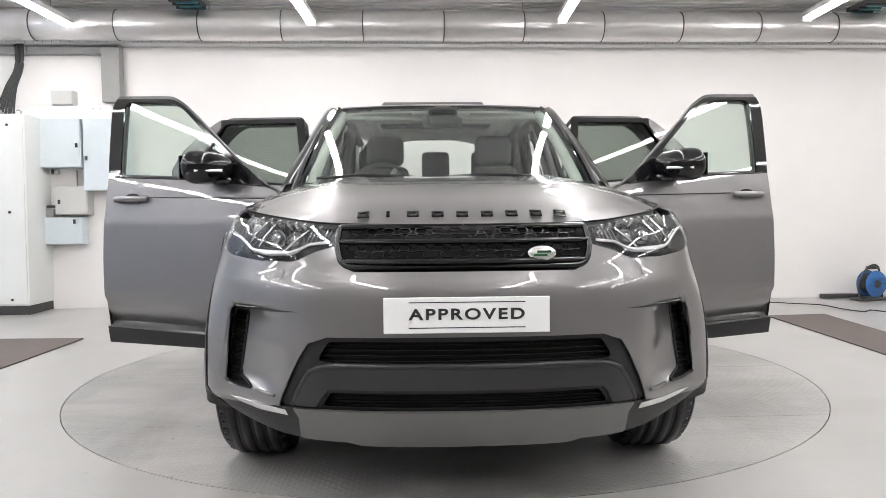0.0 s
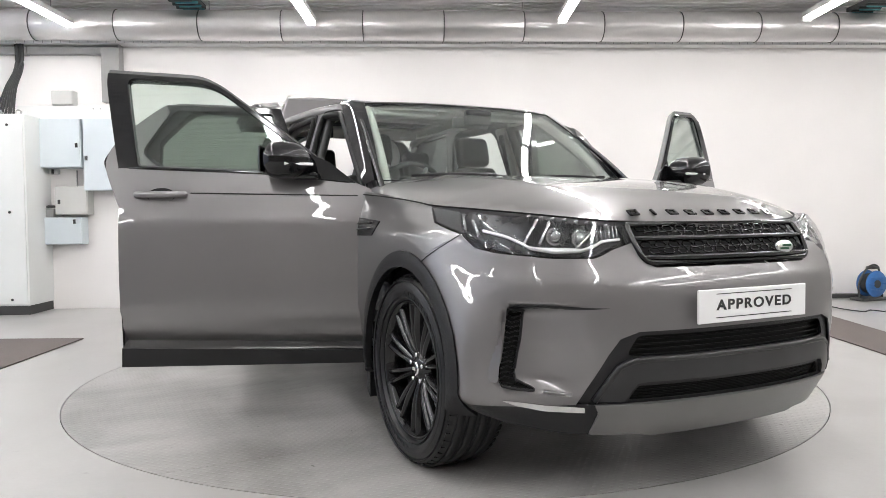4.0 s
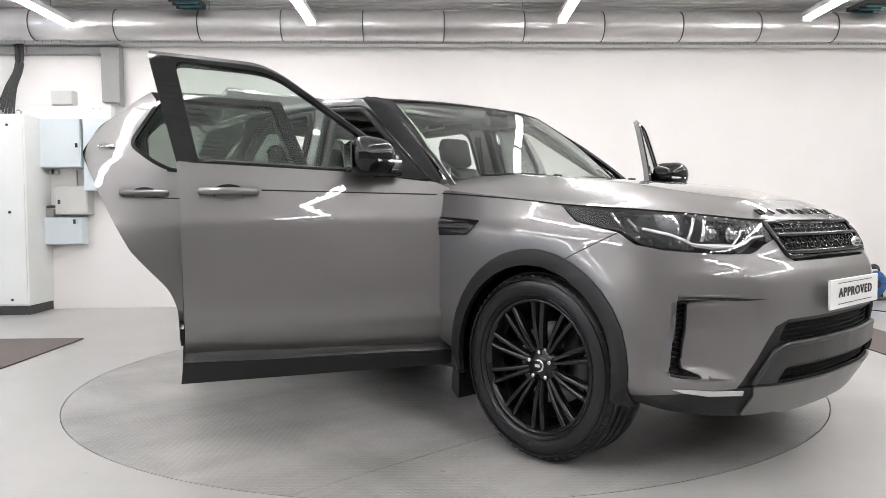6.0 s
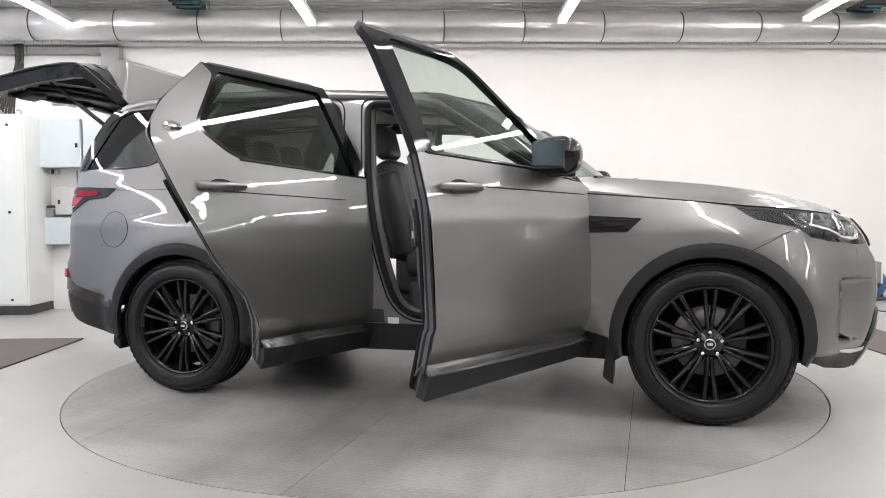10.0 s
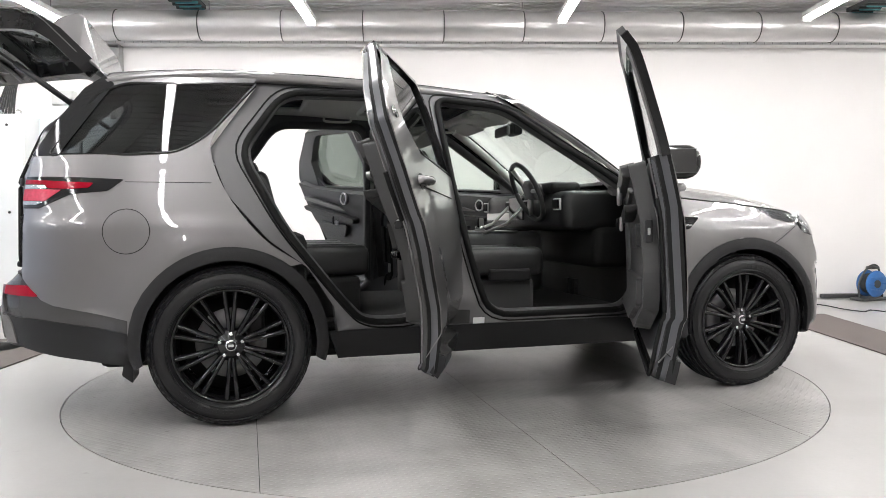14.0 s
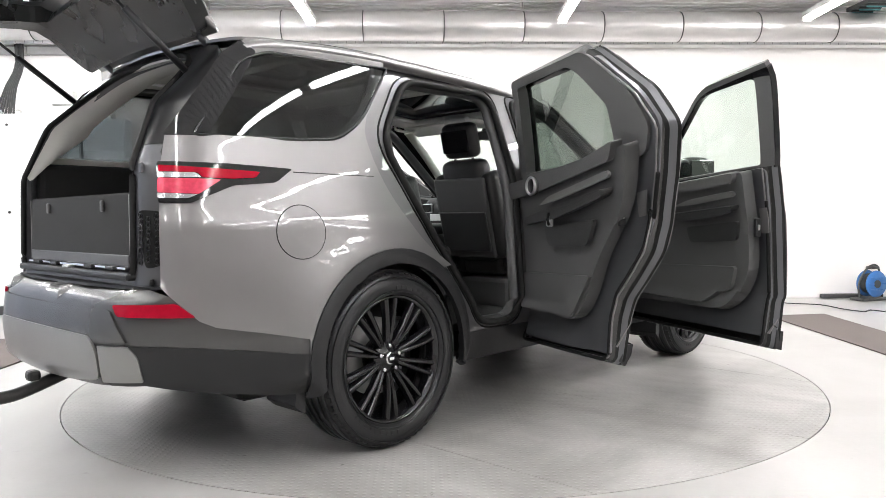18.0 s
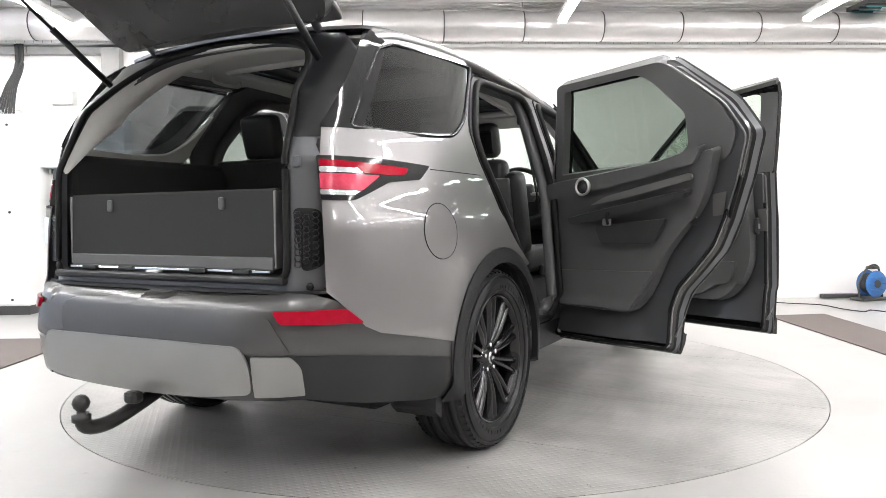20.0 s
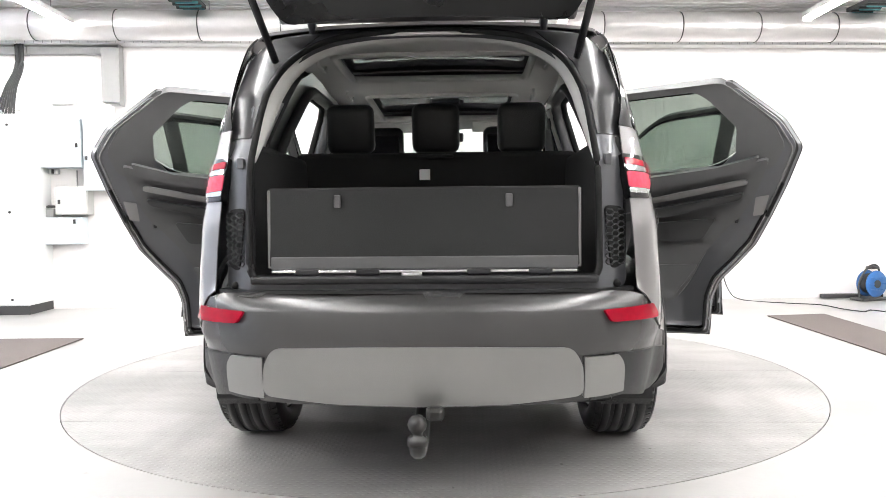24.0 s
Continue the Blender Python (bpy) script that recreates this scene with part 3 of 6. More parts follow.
def skin(u, z, lift=0.0):
    """The body's outer surface: u metres round the plan from the nose (positive on the car's left), z height."""
    s = abs(u)
    n = Vector((float(np.interp(s, PU, NX)), float(np.interp(s, PU, NY))))
    x, y = float(np.interp(s, PU, PX)), float(np.interp(s, PU, PY))
    wx, wy = (n.x * n.x, n.y * n.y) if n.x > 0 else (n.x ** 4, 1 - n.x ** 4)
    roll = 0.42 * max(0.0, z - 0.93) * min(1.0, max(0.0, (x - 0.8) / 0.7)) if x > 0.8 else 0.0
    d = wy * (float(np.interp(z, *SIDE_IN)) + roll) + wx * float(np.interp(z, *(FRONT_IN if n.x > 0 else REAR_IN))) - lift
    px, py = x - n.x * d, y - n.y * d
    # the flanks swell round the wheel arches
    if x > 1.9:
        px -= 0.094 * step01(y, 0.60, 0.792) * (1 - step01(y, 0.812, 0.824)) * step01(z, 0.385, 0.44) * (1 - step01(z, 0.665, 0.695))
    r = math.hypot(abs(px) - 1.4615, z - 0.39)
    swell = (1.0 if r < 0.46 else math.exp(-((r - 0.46) / 0.11) ** 2)) * min(1.0, max(0.0, (z - 0.24) / 0.12))
    py += swell * max(0.0, 0.966 + lift - py) * 0.9 * min(1.0, abs(n.y) * 2)
    return Vector((px, math.copysign(1, u) * py, z))


def side(x, z, lift=0.0):
    """The skin at a side position, on the car's left."""
    return skin(u_side(x), z, lift)


def on_side(lift=0.0):
    return lambda x, z: side(x, z, lift)


def pane(lift):
    """Side glass: its section is one even bow from the belt to the roof."""
    def place(x, z):
        a, b, c = (side(x, h, lift) for h in (1.24, 1.46, 1.68))
        t = (z - 1.24) / 0.44
        p = a * ((1 - t) * (1 - 2 * t)) + b * (4 * t * (1 - t)) + c * (t * (2 * t - 1))
        return Vector((p.x, p.y, z))
    return place


def door_skin(x, z):
    """A door's outer face: its low crease rises to the rear, and it tucks in above the sill lip."""
    p = side(x, z + 0.031 * (x + 0.40) * max(0.0, min(1.0, (0.75 - z) / 0.15)))
    lip = 0.382 - 0.016 * (x + 0.40)
    n = float(np.interp(z - lip, (-0.02, 0.0, 0.092, 0.104), (0.072, 0.064, 0.004, 0.0)))
    return Vector((p.x, p.y - n, z))


CORE = (0, 0, 0.9)
AXLE = 1.4615


def arch(cx, r, z0=0.38, a0=-12, a1=192, n=22):
    return [(cx + r * math.cos(math.radians(a0 + (a1 - a0) * k / n)), z0 + r * math.sin(math.radians(a0 + (a1 - a0) * k / n))) for k in range(n + 1)]


def both(name, bm, material, parent, label=""):
    """The same part on both flanks; bm is the left one."""
    c = bm.copy()
    return part(name, bm, material, parent, label), part(name, mirror_y(c), material, parent, label)


CAR = thing("car", "grey metallic family SUV with black wheels, all doors and tailgate open", "car")


def wheels():
    R = 0.388
    tb = lathe([(0.283, -0.105), (0.288, -0.125), (0.32, -0.137), (0.352, -0.132), (0.374, -0.118), (0.385, -0.10), (R, -0.07), (R, 0.07), (0.385, 0.10), (0.374, 0.118), (0.352, 0.132), (0.32, 0.137), (0.288, 0.125), (0.283, 0.105)], 64, "y", closed=True)
    # tread: grooves round, and shoulder blocks
    for y in (-0.075, -0.025, 0.025, 0.075):
        lathe([(R - 0.0005, y - 0.018), (R + 0.005, y - 0.016), (R + 0.005, y + 0.016), (R - 0.0005, y + 0.018)], 64, "y", bm=tb, closed=True)
    for k in range(60):
        a = 2 * math.pi * k / 60
        for s in (-1, 1):
            box(0, 0, 0, 0.022, 0.03, 0.006, 0.0, m=Matrix.Rotation(a, 4, "Y") @ pose(0, s * 0.106, R - 0.0075, s * -12), bm=tb)
    rim = lathe([(0.286, -0.108), (0.281, -0.118), (0.270, -0.112), (0.262, -0.085), (0.250, -0.05), (0.245, 0.06), (0.27, 0.11), (0.286, 0.108), (0.272, 0.10), (0.252, 0.06), (0.257, -0.05), (0.268, -0.085), (0.276, -0.108)], 64, "y", closed=True)
    sp = bmesh.new()
    prof = [(0.055, -0.070, 0.013), (0.09, -0.083, 0.0125), (0.15, -0.094, 0.0125), (0.21, -0.098, 0.013), (0.268, -0.098, 0.0155)]
    rings = []
    for r, y, w in prof:
        rings.append([sp.verts.new((dx, y + dy, r)) for dx, dy in ((-w, 0.03), (-w * 0.75, -0.002), (0, -0.007), (w * 0.75, -0.002), (w, 0.03))])
    for p, q in zip(rings, rings[1:]):
        for k in range(4):
            sp.faces.new((p[k], p[k + 1], q[k + 1], q[k])).smooth = True
    bmesh.ops.recalc_face_normals(sp, faces=sp.faces[:])
    w = part("wheel", rim, GLOSSB, CAR, "gloss black multi-spoke alloy wheel")
    for r0 in (0.300, 0.335, 0.362):
        lathe([(r0 - 0.003, -0.1285), (r0, -0.1385), (r0 + 0.003, -0.1285)], 64, "y", bm=tb, closed=True)
    ty = part("tyre", tb, RUBBER, w, "black road tyre")
    for k in range(26):
        if k % 13 < 9:
            part("sidewall_mark", box(0, -0.1372, 0.3175, 0.020 if k % 3 else 0.011, 0.003, 0.016, 0.0008, m=Matrix.Rotation(math.radians(6.1 * (k % 13) + 180 * (k // 13)), 4, "Y")), SATB, ty)
    spoke = None
    for k in range(10):
        for off in (-5.6, 5.6):
            m = Matrix.Rotation(math.radians(36 * k + off), 4, "Y") 
            if spoke is None:
                spoke = part("spoke", sp, GLOSSB, w)
                ob = spoke
            else:
                ob = new("spoke", spoke.data)
                ob.parent = w
            ob.matrix_basis = m
    part("hub", lathe([(0.0, -0.09), (0.03, -0.09), (0.036, -0.084), (0.075, -0.078), (0.085, -0.05), (0.085, 0.03)], 32, "y"), GLOSSB, w)
    part("hub_cap", lathe([(0.0, -0.096), (0.026, -0.095), (0.029, -0.090), (0.029, -0.085)], 24, "y"), CHROME, w, "chrome-ringed hub cap")
    part("hub_emblem", lathe([(0.0, -0.0985), (0.022, -0.0975), (0.022, -0.0955)], 20, "y"), GLOSSB, w)
    part("hub_mark", box(0, -0.0985, 0, 0.026, 0.002, 0.012, 0.0008), ALU, w)
    for k in range(5):
        a = math.radians(90 + 72 * k)
        part("wheel_nut", lathe([(0.0, -0.092), (0.009, -0.092), (0.011, -0.088), (0.011, -0.06)], 6, "y", (0.057 * math.cos(a), 0, 0.057 * math.sin(a))), CHROME, w)
    part("brake_disc", lathe([(0.08, 0.005), (0.175, 0.005), (0.175, 0.03), (0.08, 0.03)], 40, "y", closed=True), STEEL, w)
    part("caliper", box(0.12, 0.01, 0.10, 0.09, 0.08, 0.13, 0.02), CLAD, w)
    part("inner_drum", lathe([(0.0, 0.03), (0.24, 0.03), (0.24, 0.06)], 32, "y"), SEAL, w)
    hub, fore = 0.376, AXLE
    w.matrix_basis = pose(fore, -0.822, hub)
    for x, y, rz in ((-AXLE, -0.822, 0), (fore, 0.822, 180), (-AXLE, 0.822, 180)):
        copy_thing(w, pose(x, y, hub, 0, 0, rz))


# the bonnet's spine height by x, and its edge: x, half width, height
HOODZ = smooth((0.6, 0.80, 1.05, 1.35, 1.65, 1.90, 2.05, 2.15, 2.20), (1.225, 1.22, 1.205, 1.178, 1.142, 1.095, 1.055, 1.005, 0.972))
EDGE = ((0.60, 0.862, 1.135), (0.70, 0.862, 1.124), (0.8, None, 1.115), (1.0, None, 1.100), (1.25, None, 1.078), (1.45, None, 1.057), (1.585, None, 1.042), (1.80, 0.795, 1.024), (1.95, 0.705, 1.008), (2.06, 0.595, 0.992), (2.13, 0.47, 0.978), (2.175, 0.30, 0.972), (2.195, 0.12, 0.970), (2.20, 0.0, 0.970))
EDGE = [(x, side(x, z).y - 0.003 if y is None else y, z) for x, y, z in EDGE]


def hood_z(x, y):
    c = float(np.interp(x, *HOODZ))
    xs = [e[0] for e in EDGE]
    w, ze = float(np.interp(x, xs, [e[1] for e in EDGE])), float(np.interp(x, xs, [e[2] for e in EDGE]))
    a = min(1.0, abs(y) / max(w, 0.02))
    ridge = 0.012 * math.exp(-((abs(y) - 0.50) / 0.09) ** 2) * min(1.0, max(0.0, (2.0 - x) / 0.5))
    return c - (c - min(c, ze)) * (0.22 * a * a + 0.78 * a ** 5) + ridge * (1 - a ** 4)


def front_end():
    # bonnet
    tip = [tuple(v)[:2] for v in curve([(x, y, 0) for x, y, z in EDGE[2:]], 4)]
    edge = [(0.84, 0.0), (0.80, 0.4), (0.70, 0.70), (0.64, 0.80), (0.64, 0.855), (0.72, 0.862)] + tip
    full = edge + [(x, -y) for x, y in reversed(edge)][1:-1]
    hood = part("bonnet", sheet(full, lambda x, y: Vector((x, y, hood_z(x, y))), step=0.05, thick=0.02, out=(1.3, 0, 0.5)), PAINT, CAR)
    for s in (-1, 1):
        part("washer_jet", box(1.10, s * 0.33, hood_z(1.1, 0.33) + 0.006, 0.03, 0.04, 0.012, 0.005), CLAD, hood)
    # name letters as plain raised blocks across the nose of the bonnet
    for k in range(9):
        y = -0.345 + 0.0863 * k
        x = 2.148 - 0.16 * y * y
        p = Vector((x, y, hood_z(x, y)))
        up = Vector(((hood_z(x - .015, y) - hood_z(x + .015, y)) / .03, (hood_z(x, y - .08) - hood_z(x, y + .08)) / .16, 1)).normalized()
        fwd = Vector((1, 0, -up.x / up.z)).normalized()
        m = Matrix((fwd, up.cross(fwd), up)).transposed().to_4x4()
        lw = 0.042 if k != 1 else 0.012
        blk = None
        for dx, dy, sx, sy in ((0.0125, 0, 0.009, lw), (-0.0125, 0, 0.009, lw), (0, (lw - 0.010) / 2, 0.034, 0.010), (0, -(lw - 0.010) / 2, 0.034, 0.010)):
            blk = box(dx, dy, 0.0025, sx, sy, 0.006, 0.0015, m=Matrix.Translation(p) @ m, bm=blk)
        part("letter_block", blk, GLOSSB, hood)
    for k in (1, -1):
        gap = [Vector((x, k * (y + 0.002), z + 0.002)) for x, y, z in EDGE[1:]]
        part("bonnet_gap", tube(curve(gap, 3), 0.0035, 5), SEAL, hood)
    # wings
    wing = [(0.815, 0.44), (0.815, 1.12), (0.90, 1.125), (1.25, 1.085), (1.557, 1.045), (1.66, 0.977), (1.848, 0.934)] + arch(AXLE, 0.475, 0.39, 71, 180)
    wing += [(0.985, 0.40)]
    l, r = both("front_wing", sheet(wing, on_side(), step=0.045, thick=0.004, out=CORE), PAINT, CAR)
    for w, s in ((l, 1), (r, -1)):
        vent = rounded([(0.835, 0.915), (0.832, 1.005), (1.145, 0.985), (1.075, 0.918)], 0.012)
        v = sheet(vent, on_side(0.006), step=0.04, thick=0.012, out=CORE)
        part("side_vent", v if s > 0 else mirror_y(v), GLOSSB, w, "gloss black side vent")
        for z in (0.945, 0.972):
            v = tube([side(0.86 + 0.03 * k, z + 0.001 * k, 0.008) for k in range(8)], 0.004, 6)
            part("vent_bar", v if s > 0 else mirror_y(v), SATB, w)
    # bumper skin
    def yz(pts):
        return [(u_front(p[0]), p[1]) for p in pts]
    half = [(0, 0.818), (0.375, 0.818), (0.405, 0.830), (0.428, 0.858), (0.452, 0.903), (0.53, 0.882), (0.575, 0.860), (0.60, 0.851), (0.718, 0.852)]
    out_side = [(u_side(1.998), 0.870), (u_side(1.912), 0.889), (u_side(1.850), 0.932)] + [(u_side(x), z) for x, z in arch(AXLE, 0.475, 0.39, 71, -5, 14)] + [(u_side(1.90), 0.335)]
    low = [(u_front(0.78), 0.338), (u_front(0.655), 0.353), (u_front(0.615), 0.43), (u_front(0.56), 0.53), (u_front(0.525), 0.582), (u_front(0.46), 0.605), (0, 0.607)]
    top = yz(half)
    outline = top + out_side + low
    outline = outline + [(-u, z) for u, z in reversed(outline)][1:-1]
    fog = yz(rounded([(0.755, 0.675), (0.801, 0.675), (0.797, 0.402), (0.750, 0.398)], 0.012))
    fine = []
    for p, q in zip(fog, fog[1:] + fog[:1]):
        n = max(1, math.ceil(math.dist(p, q) / 0.022))
        fine += [(p[0] + (q[0] - p[0]) * k / n, p[1] + (q[1] - p[1]) * k / n) for k in range(n)]
    fog = fine
    foga = [(-u, z) for u, z in fog]
    bumper = part("front_bumper", sheet(outline, skin, (fog, foga), 0.026, 0.006, (1.0, 0, 0.7)), PAINT, CAR)
    for s in (1, -1):
        f = fog if s > 0 else foga
        mu, mz = sum(p[0] for p in f) / len(f), sum(p[1] for p in f) / len(f)
        part("fog_vent", sheet([(mu + (u - mu) * 2.6, mz + (z - mz) * 1.15) for u, z in f], lambda u, z: skin(u, z, -0.026), step=0.03, thick=0.004, out=(1, 0, .7)), SEAL, bumper, "black mesh corner vent")
        rim_pts = [skin(u, z, 0.003) for u, z in f]
        part("vent_surround", tube(rim_pts + rim_pts[:1], 0.005, 6), CLAD, bumper)
        for k in range(15):
            z = 0.412 + 0.0178 * k
            part("vent_rib", tube([skin(s * u_front(y), z + (0.0085 if i % 2 else 0), -0.019) for i, y in enumerate((0.745, 0.757, 0.769, 0.780, 0.791, 0.802, 0.811))], 0.0028, 5), SATB, bumper)
        # scoop crease beside the vent
        part("scoop_blade", sheet([(s * u_front(y), z) for y, z in ((0.55, 0.686), (0.66, 0.690), (0.806, 0.690), (0.806, 0.674), (0.66, 0.680))], lambda u, z: skin(u, z, 0.002), step=0.04, thick=0.004, out=(1, 0, .7)), SATB, bumper)
        # daylight strip in the lower corner
        part("scoop_lip", tube([skin(s * u_front(y), z, 0.002) for y, z in ((0.735, 0.398), (0.70, 0.393), (0.665, 0.389))], 0.006, 6), PAINT, bumper)
        part("corner_lamp", sheet([(s * u_front(y), z) for y, z in rounded([(0.822, 0.360), (0.735, 0.347), (0.630, 0.344), (0.628, 0.322), (0.742, 0.325), (0.80, 0.340)], 0.004, 3)], lambda u, z: skin(u, z, 0.006), step=0.03, thick=0.010, out=(1, 0, .6)), CHROME, bumper, "clear white corner lamp")
        part("washer_cover", sheet(rounded([(u_front(s * 0.628), 0.794), (u_front(s * 0.628), 0.828), (u_front(s * 0.721), 0.833), (u_front(s * 0.722), 0.803)], 0.008), lambda u, z: skin(u, z, 0.002), step=0.05, thick=0.003, out=(1, 0, .7)), PAINT, bumper)
    # upper grille: backing, frame, bars, honeycomb rows
    gr = [(-0.452, 0.965), (-0.445, 0.905), (-0.428, 0.860), (-0.405, 0.834, 0.03), (0.405, 0.834, 0.03), (0.428, 0.860), (0.445, 0.905), (0.452, 0.965)]
    gr = rounded(gr, 0.012, 3)
    g = part("grille", sheet(yz([(y * 1.03, z) for y, z in gr]), lambda u, z: skin(u, z, -0.034), step=0.05, thick=0.006, out=(1, 0, .7)), SEAL, CAR, "gloss black honeycomb grille")

    def bar(y, z, r, lift, m, nm="grille_bar", flat=1.0):
        part(nm, tube([skin(u_front(-y + 2 * y * k / 24), z, lift) for k in range(25)], r, 8, flat=flat), m, g)
    loop = [skin(u, z, 0.001) for u, z in yz(gr)]
    part("grille_frame", tube(loop + loop[:2], 0.011, 8), GLOSSB, g, "gloss black grille frame")
    bar(0.445, 0.917, 0.010, 0.002, GLOSSB)
    bar(0.425, 0.852, 0.010, 0.002, GLOSSB)
    for z, hw in ((0.9400, 0.435), (0.8845, 0.43)):
        for side_row in (0, 1):
            for k in range(15):
                y = -0.42 + 0.06 * k + 0.03 * side_row
                if abs(y) > hw - 0.02:
                    continue
                zz = z + (0.0105 if side_row else -0.0105)
                pts = [skin(u_front(y + dx * 0.0245), zz + dz * 0.0095, -0.012) for dx, dz in ((-1, 0), (-0.55, 1), (0.55, 1), (1, 0), (0.55, -1), (-0.55, -1), (-1, 0))]
                part("grille_cell", tube(pts, 0.0030, 5), GLOSSB, g)
    p = skin(u_front(0.262), 0.875, 0.014)
    em = lathe([(0.0, 0.007), (0.9, 0.006), (1.0, 0.0), (0.9, -0.006), (0, -0.007)], 32, "x")
    for v in em.verts:
        v.co = Vector((v.co.x, v.co.y * 0.050, v.co.z * 0.026))
    part("emblem", put(em, Matrix.Translation(p)), CHROME, g, "oval silver and green emblem")
    em = lathe([(0.0, 0.008), (1.0, 0.008), (1.0, 0.0)], 32, "x")
    for v in em.verts:
        v.co = Vector((v.co.x, v.co.y * 0.040, v.co.z * 0.019))
    part("emblem_field", put(em, Matrix.Translation(p)), ALU, g)
    for dz in (0.006, -0.006):
        part("emblem_bar", box(p.x + 0.009, p.y + dz, p.z + dz, 0.003, 0.046, 0.008, 0.001), GREEN, g)
    # lower intake: black surround that bridges over a skid plate
    def ring(outer, inner, lift, material, name, label="", th=0.006, st=0.05):
        return part(name, sheet(yz(outer), lambda u, z: skin(u, z, lift), [yz(i) for i in inner], st, th, (1, 0, 0.6)), material, bumper, label)
    part("intake_mesh", sheet(yz([(-0.60, 0.625), (-0.66, 0.34), (0.66, 0.34), (0.60, 0.625)]), lambda u, z: skin(u, z, -0.05), step=0.06, thick=0.006, out=(1, 0, .6)), SEAL, bumper, "black lower intake mesh")
    for k in range(5):
        part("intake_slat", tube([skin(u_front(-0.5 + 0.0625 * i), 0.575 - 0.018 * k, -0.035) for i in range(17)], 0.003, 6), SEAL, bumper)
    for k in range(5):
        part("intake_slat", tube([skin(u_front(-0.48 + 0.06 * i), 0.42 - 0.012 * k, -0.035) for i in range(17)], 0.003, 6), SEAL, bumper)
    ring(rounded([(-0.60, 0.345), (-0.66, 0.36), (-0.60, 0.47), (-0.54, 0.585), (-0.44, 0.612), (0.44, 0.612), (0.54, 0.585), (0.60, 0.47), (0.66, 0.36), (0.60, 0.345)], 0.03),
         [rounded([(-0.50, 0.525), (-0.46, 0.59), (0.46, 0.59), (0.50, 0.525), (0.42, 0.515), (-0.42, 0.515)], 0.02), rounded([(-0.49, 0.368), (-0.455, 0.418), (0.455, 0.418), (0.49, 0.368)], 0.012)],
         -0.012, CLAD, "intake_surround", "black lower bumper surround", st=0.03)
    arcs = [(0.600, 0.366), (0.560, 0.440), (0.525, 0.492), (0.485, 0.512), (0.44, 0.517)]
    low_arc = [(0.43, 0.432), (0.462, 0.428), (0.482, 0.405), (0.505, 0.366)]
    band = [(-y, z) for y, z in arcs] + arcs[::-1] + low_arc[::-1] + [(-y, z) for y, z in low_arc]
    ring(band, [], 0.002, BRIDGE, "intake_bridge", "dark satin bridge across the intake", 0.03, 0.025)
    part("bridge_edge", tube([skin(u_front(y), float(np.interp(abs(y), (0, 0.44, 0.485, 0.525, 0.560, 0.60), (0.510, 0.509, 0.504, 0.484, 0.433, 0.366))), -0.006) for y in np.linspace(-0.60, 0.60, 49)], 0.012, 8), BRIDGE, bumper)
    ring(rounded([(-0.612, 0.234), (-0.585, 0.318), (-0.60, 0.354), (0.60, 0.354), (0.585, 0.318), (0.612, 0.234), (0.42, 0.232), (0.37, 0.218), (-0.37, 0.218), (-0.42, 0.232)], 0.012), [], 0.006, SATIN, "skid_plate", "satin silver skid plate", 0.012)
    def corner(s):
        return [(s * u_front(0.78), 0.342), (s * u_front(0.60), 0.354), (s * u_front(0.585), 0.318), (s * u_front(0.612), 0.232), (s * u_front(0.70), 0.236), (s * u_side(2.03), 0.262), (s * u_side(1.93), 0.305), (s * u_side(1.90), 0.338)]
    for s in (-1, 1):
        part("lower_corner", sheet(corner(s), lambda u, z: skin(u, z, -0.003), step=0.05, thick=0.008, out=(1, 0, .6)), CLAD, bumper)
    # show plate
    pl = part("show_plate", box(2.368, -0.001, 0.683, 0.010, 0.535, 0.116, 0.003, m=None), WHITE, bumper, "white show plate reading APPROVED")
    fc = bpy.data.curves.new("word", "FONT")
    fc.body, fc.size, fc.extrude, fc.align_x, fc.align_y = "APPROVED", 0.060, 0.0008, "CENTER", "CENTER"
    fc.space_character, fc.offset = 1.22, 0.0016
    wo = new("word_tmp", fc)
    me = bpy.data.meshes.new_from_object(wo.evaluated_get(bpy.context.evaluated_depsgraph_get()))
    bpy.data.objects.remove(wo)
    wb = bmesh.new()
    wb.from_mesh(me)
    put(wb, pose(2.3745, 0.0, 0.685, 90, 0, 90) @ Matrix.Diagonal((1.08, 0.82, 1, 1)))
    part("lettering", wb, INK, pl, "black capital lettering")
    for z in (0.725, 0.643):
        part("rule", box(2.3737, 0, z, 0.001, 0.375, 0.003, 0), INK, pl)
    # headlamps
    for s in (1, -1):
        o = [(u_front(0.458), 0.967), (u_front(0.458), 0.906), (u_front(0.53), 0.885), (u_front(0.575), 0.863), (u_front(0.60), 0.853), (u_front(0.718), 0.855), (u_side(1.998), 0.873), (u_side(1.912), 0.892), (u_side(1.850), 0.937), (u_side(1.66), 0.979), (u_side(1.562), 1.040), (u_side(1.773), 1.020), (u_side(1.874), 1.006), (u_front(0.723), 0.990)]
        o = [(s * u, z) for u, z in rounded(o, 0.02, 3)]
        h = part("headlamp", sheet(o, lambda u, z: skin(u, z, -0.06), step=0.04, thick=0.004, out=(1, 0, .6)), LAMPH, CAR, "clear headlamp with projector lenses and a light guide")
        for y, z, r in ((0.635, 0.918, 0.026), (0.715, 0.925, 0.026)):
            c = skin(s * u_front(y), z, -0.035)
            part("projector", put(lathe([(0.0, 0.02), (r * 0.6, 0.014), (r * 0.9, 0.0), (r, -0.01), (r * 1.2, 0.004), (r * 1.25, -0.02)], 24, "x"), Matrix.Translation(c)), LAMPIN, h)
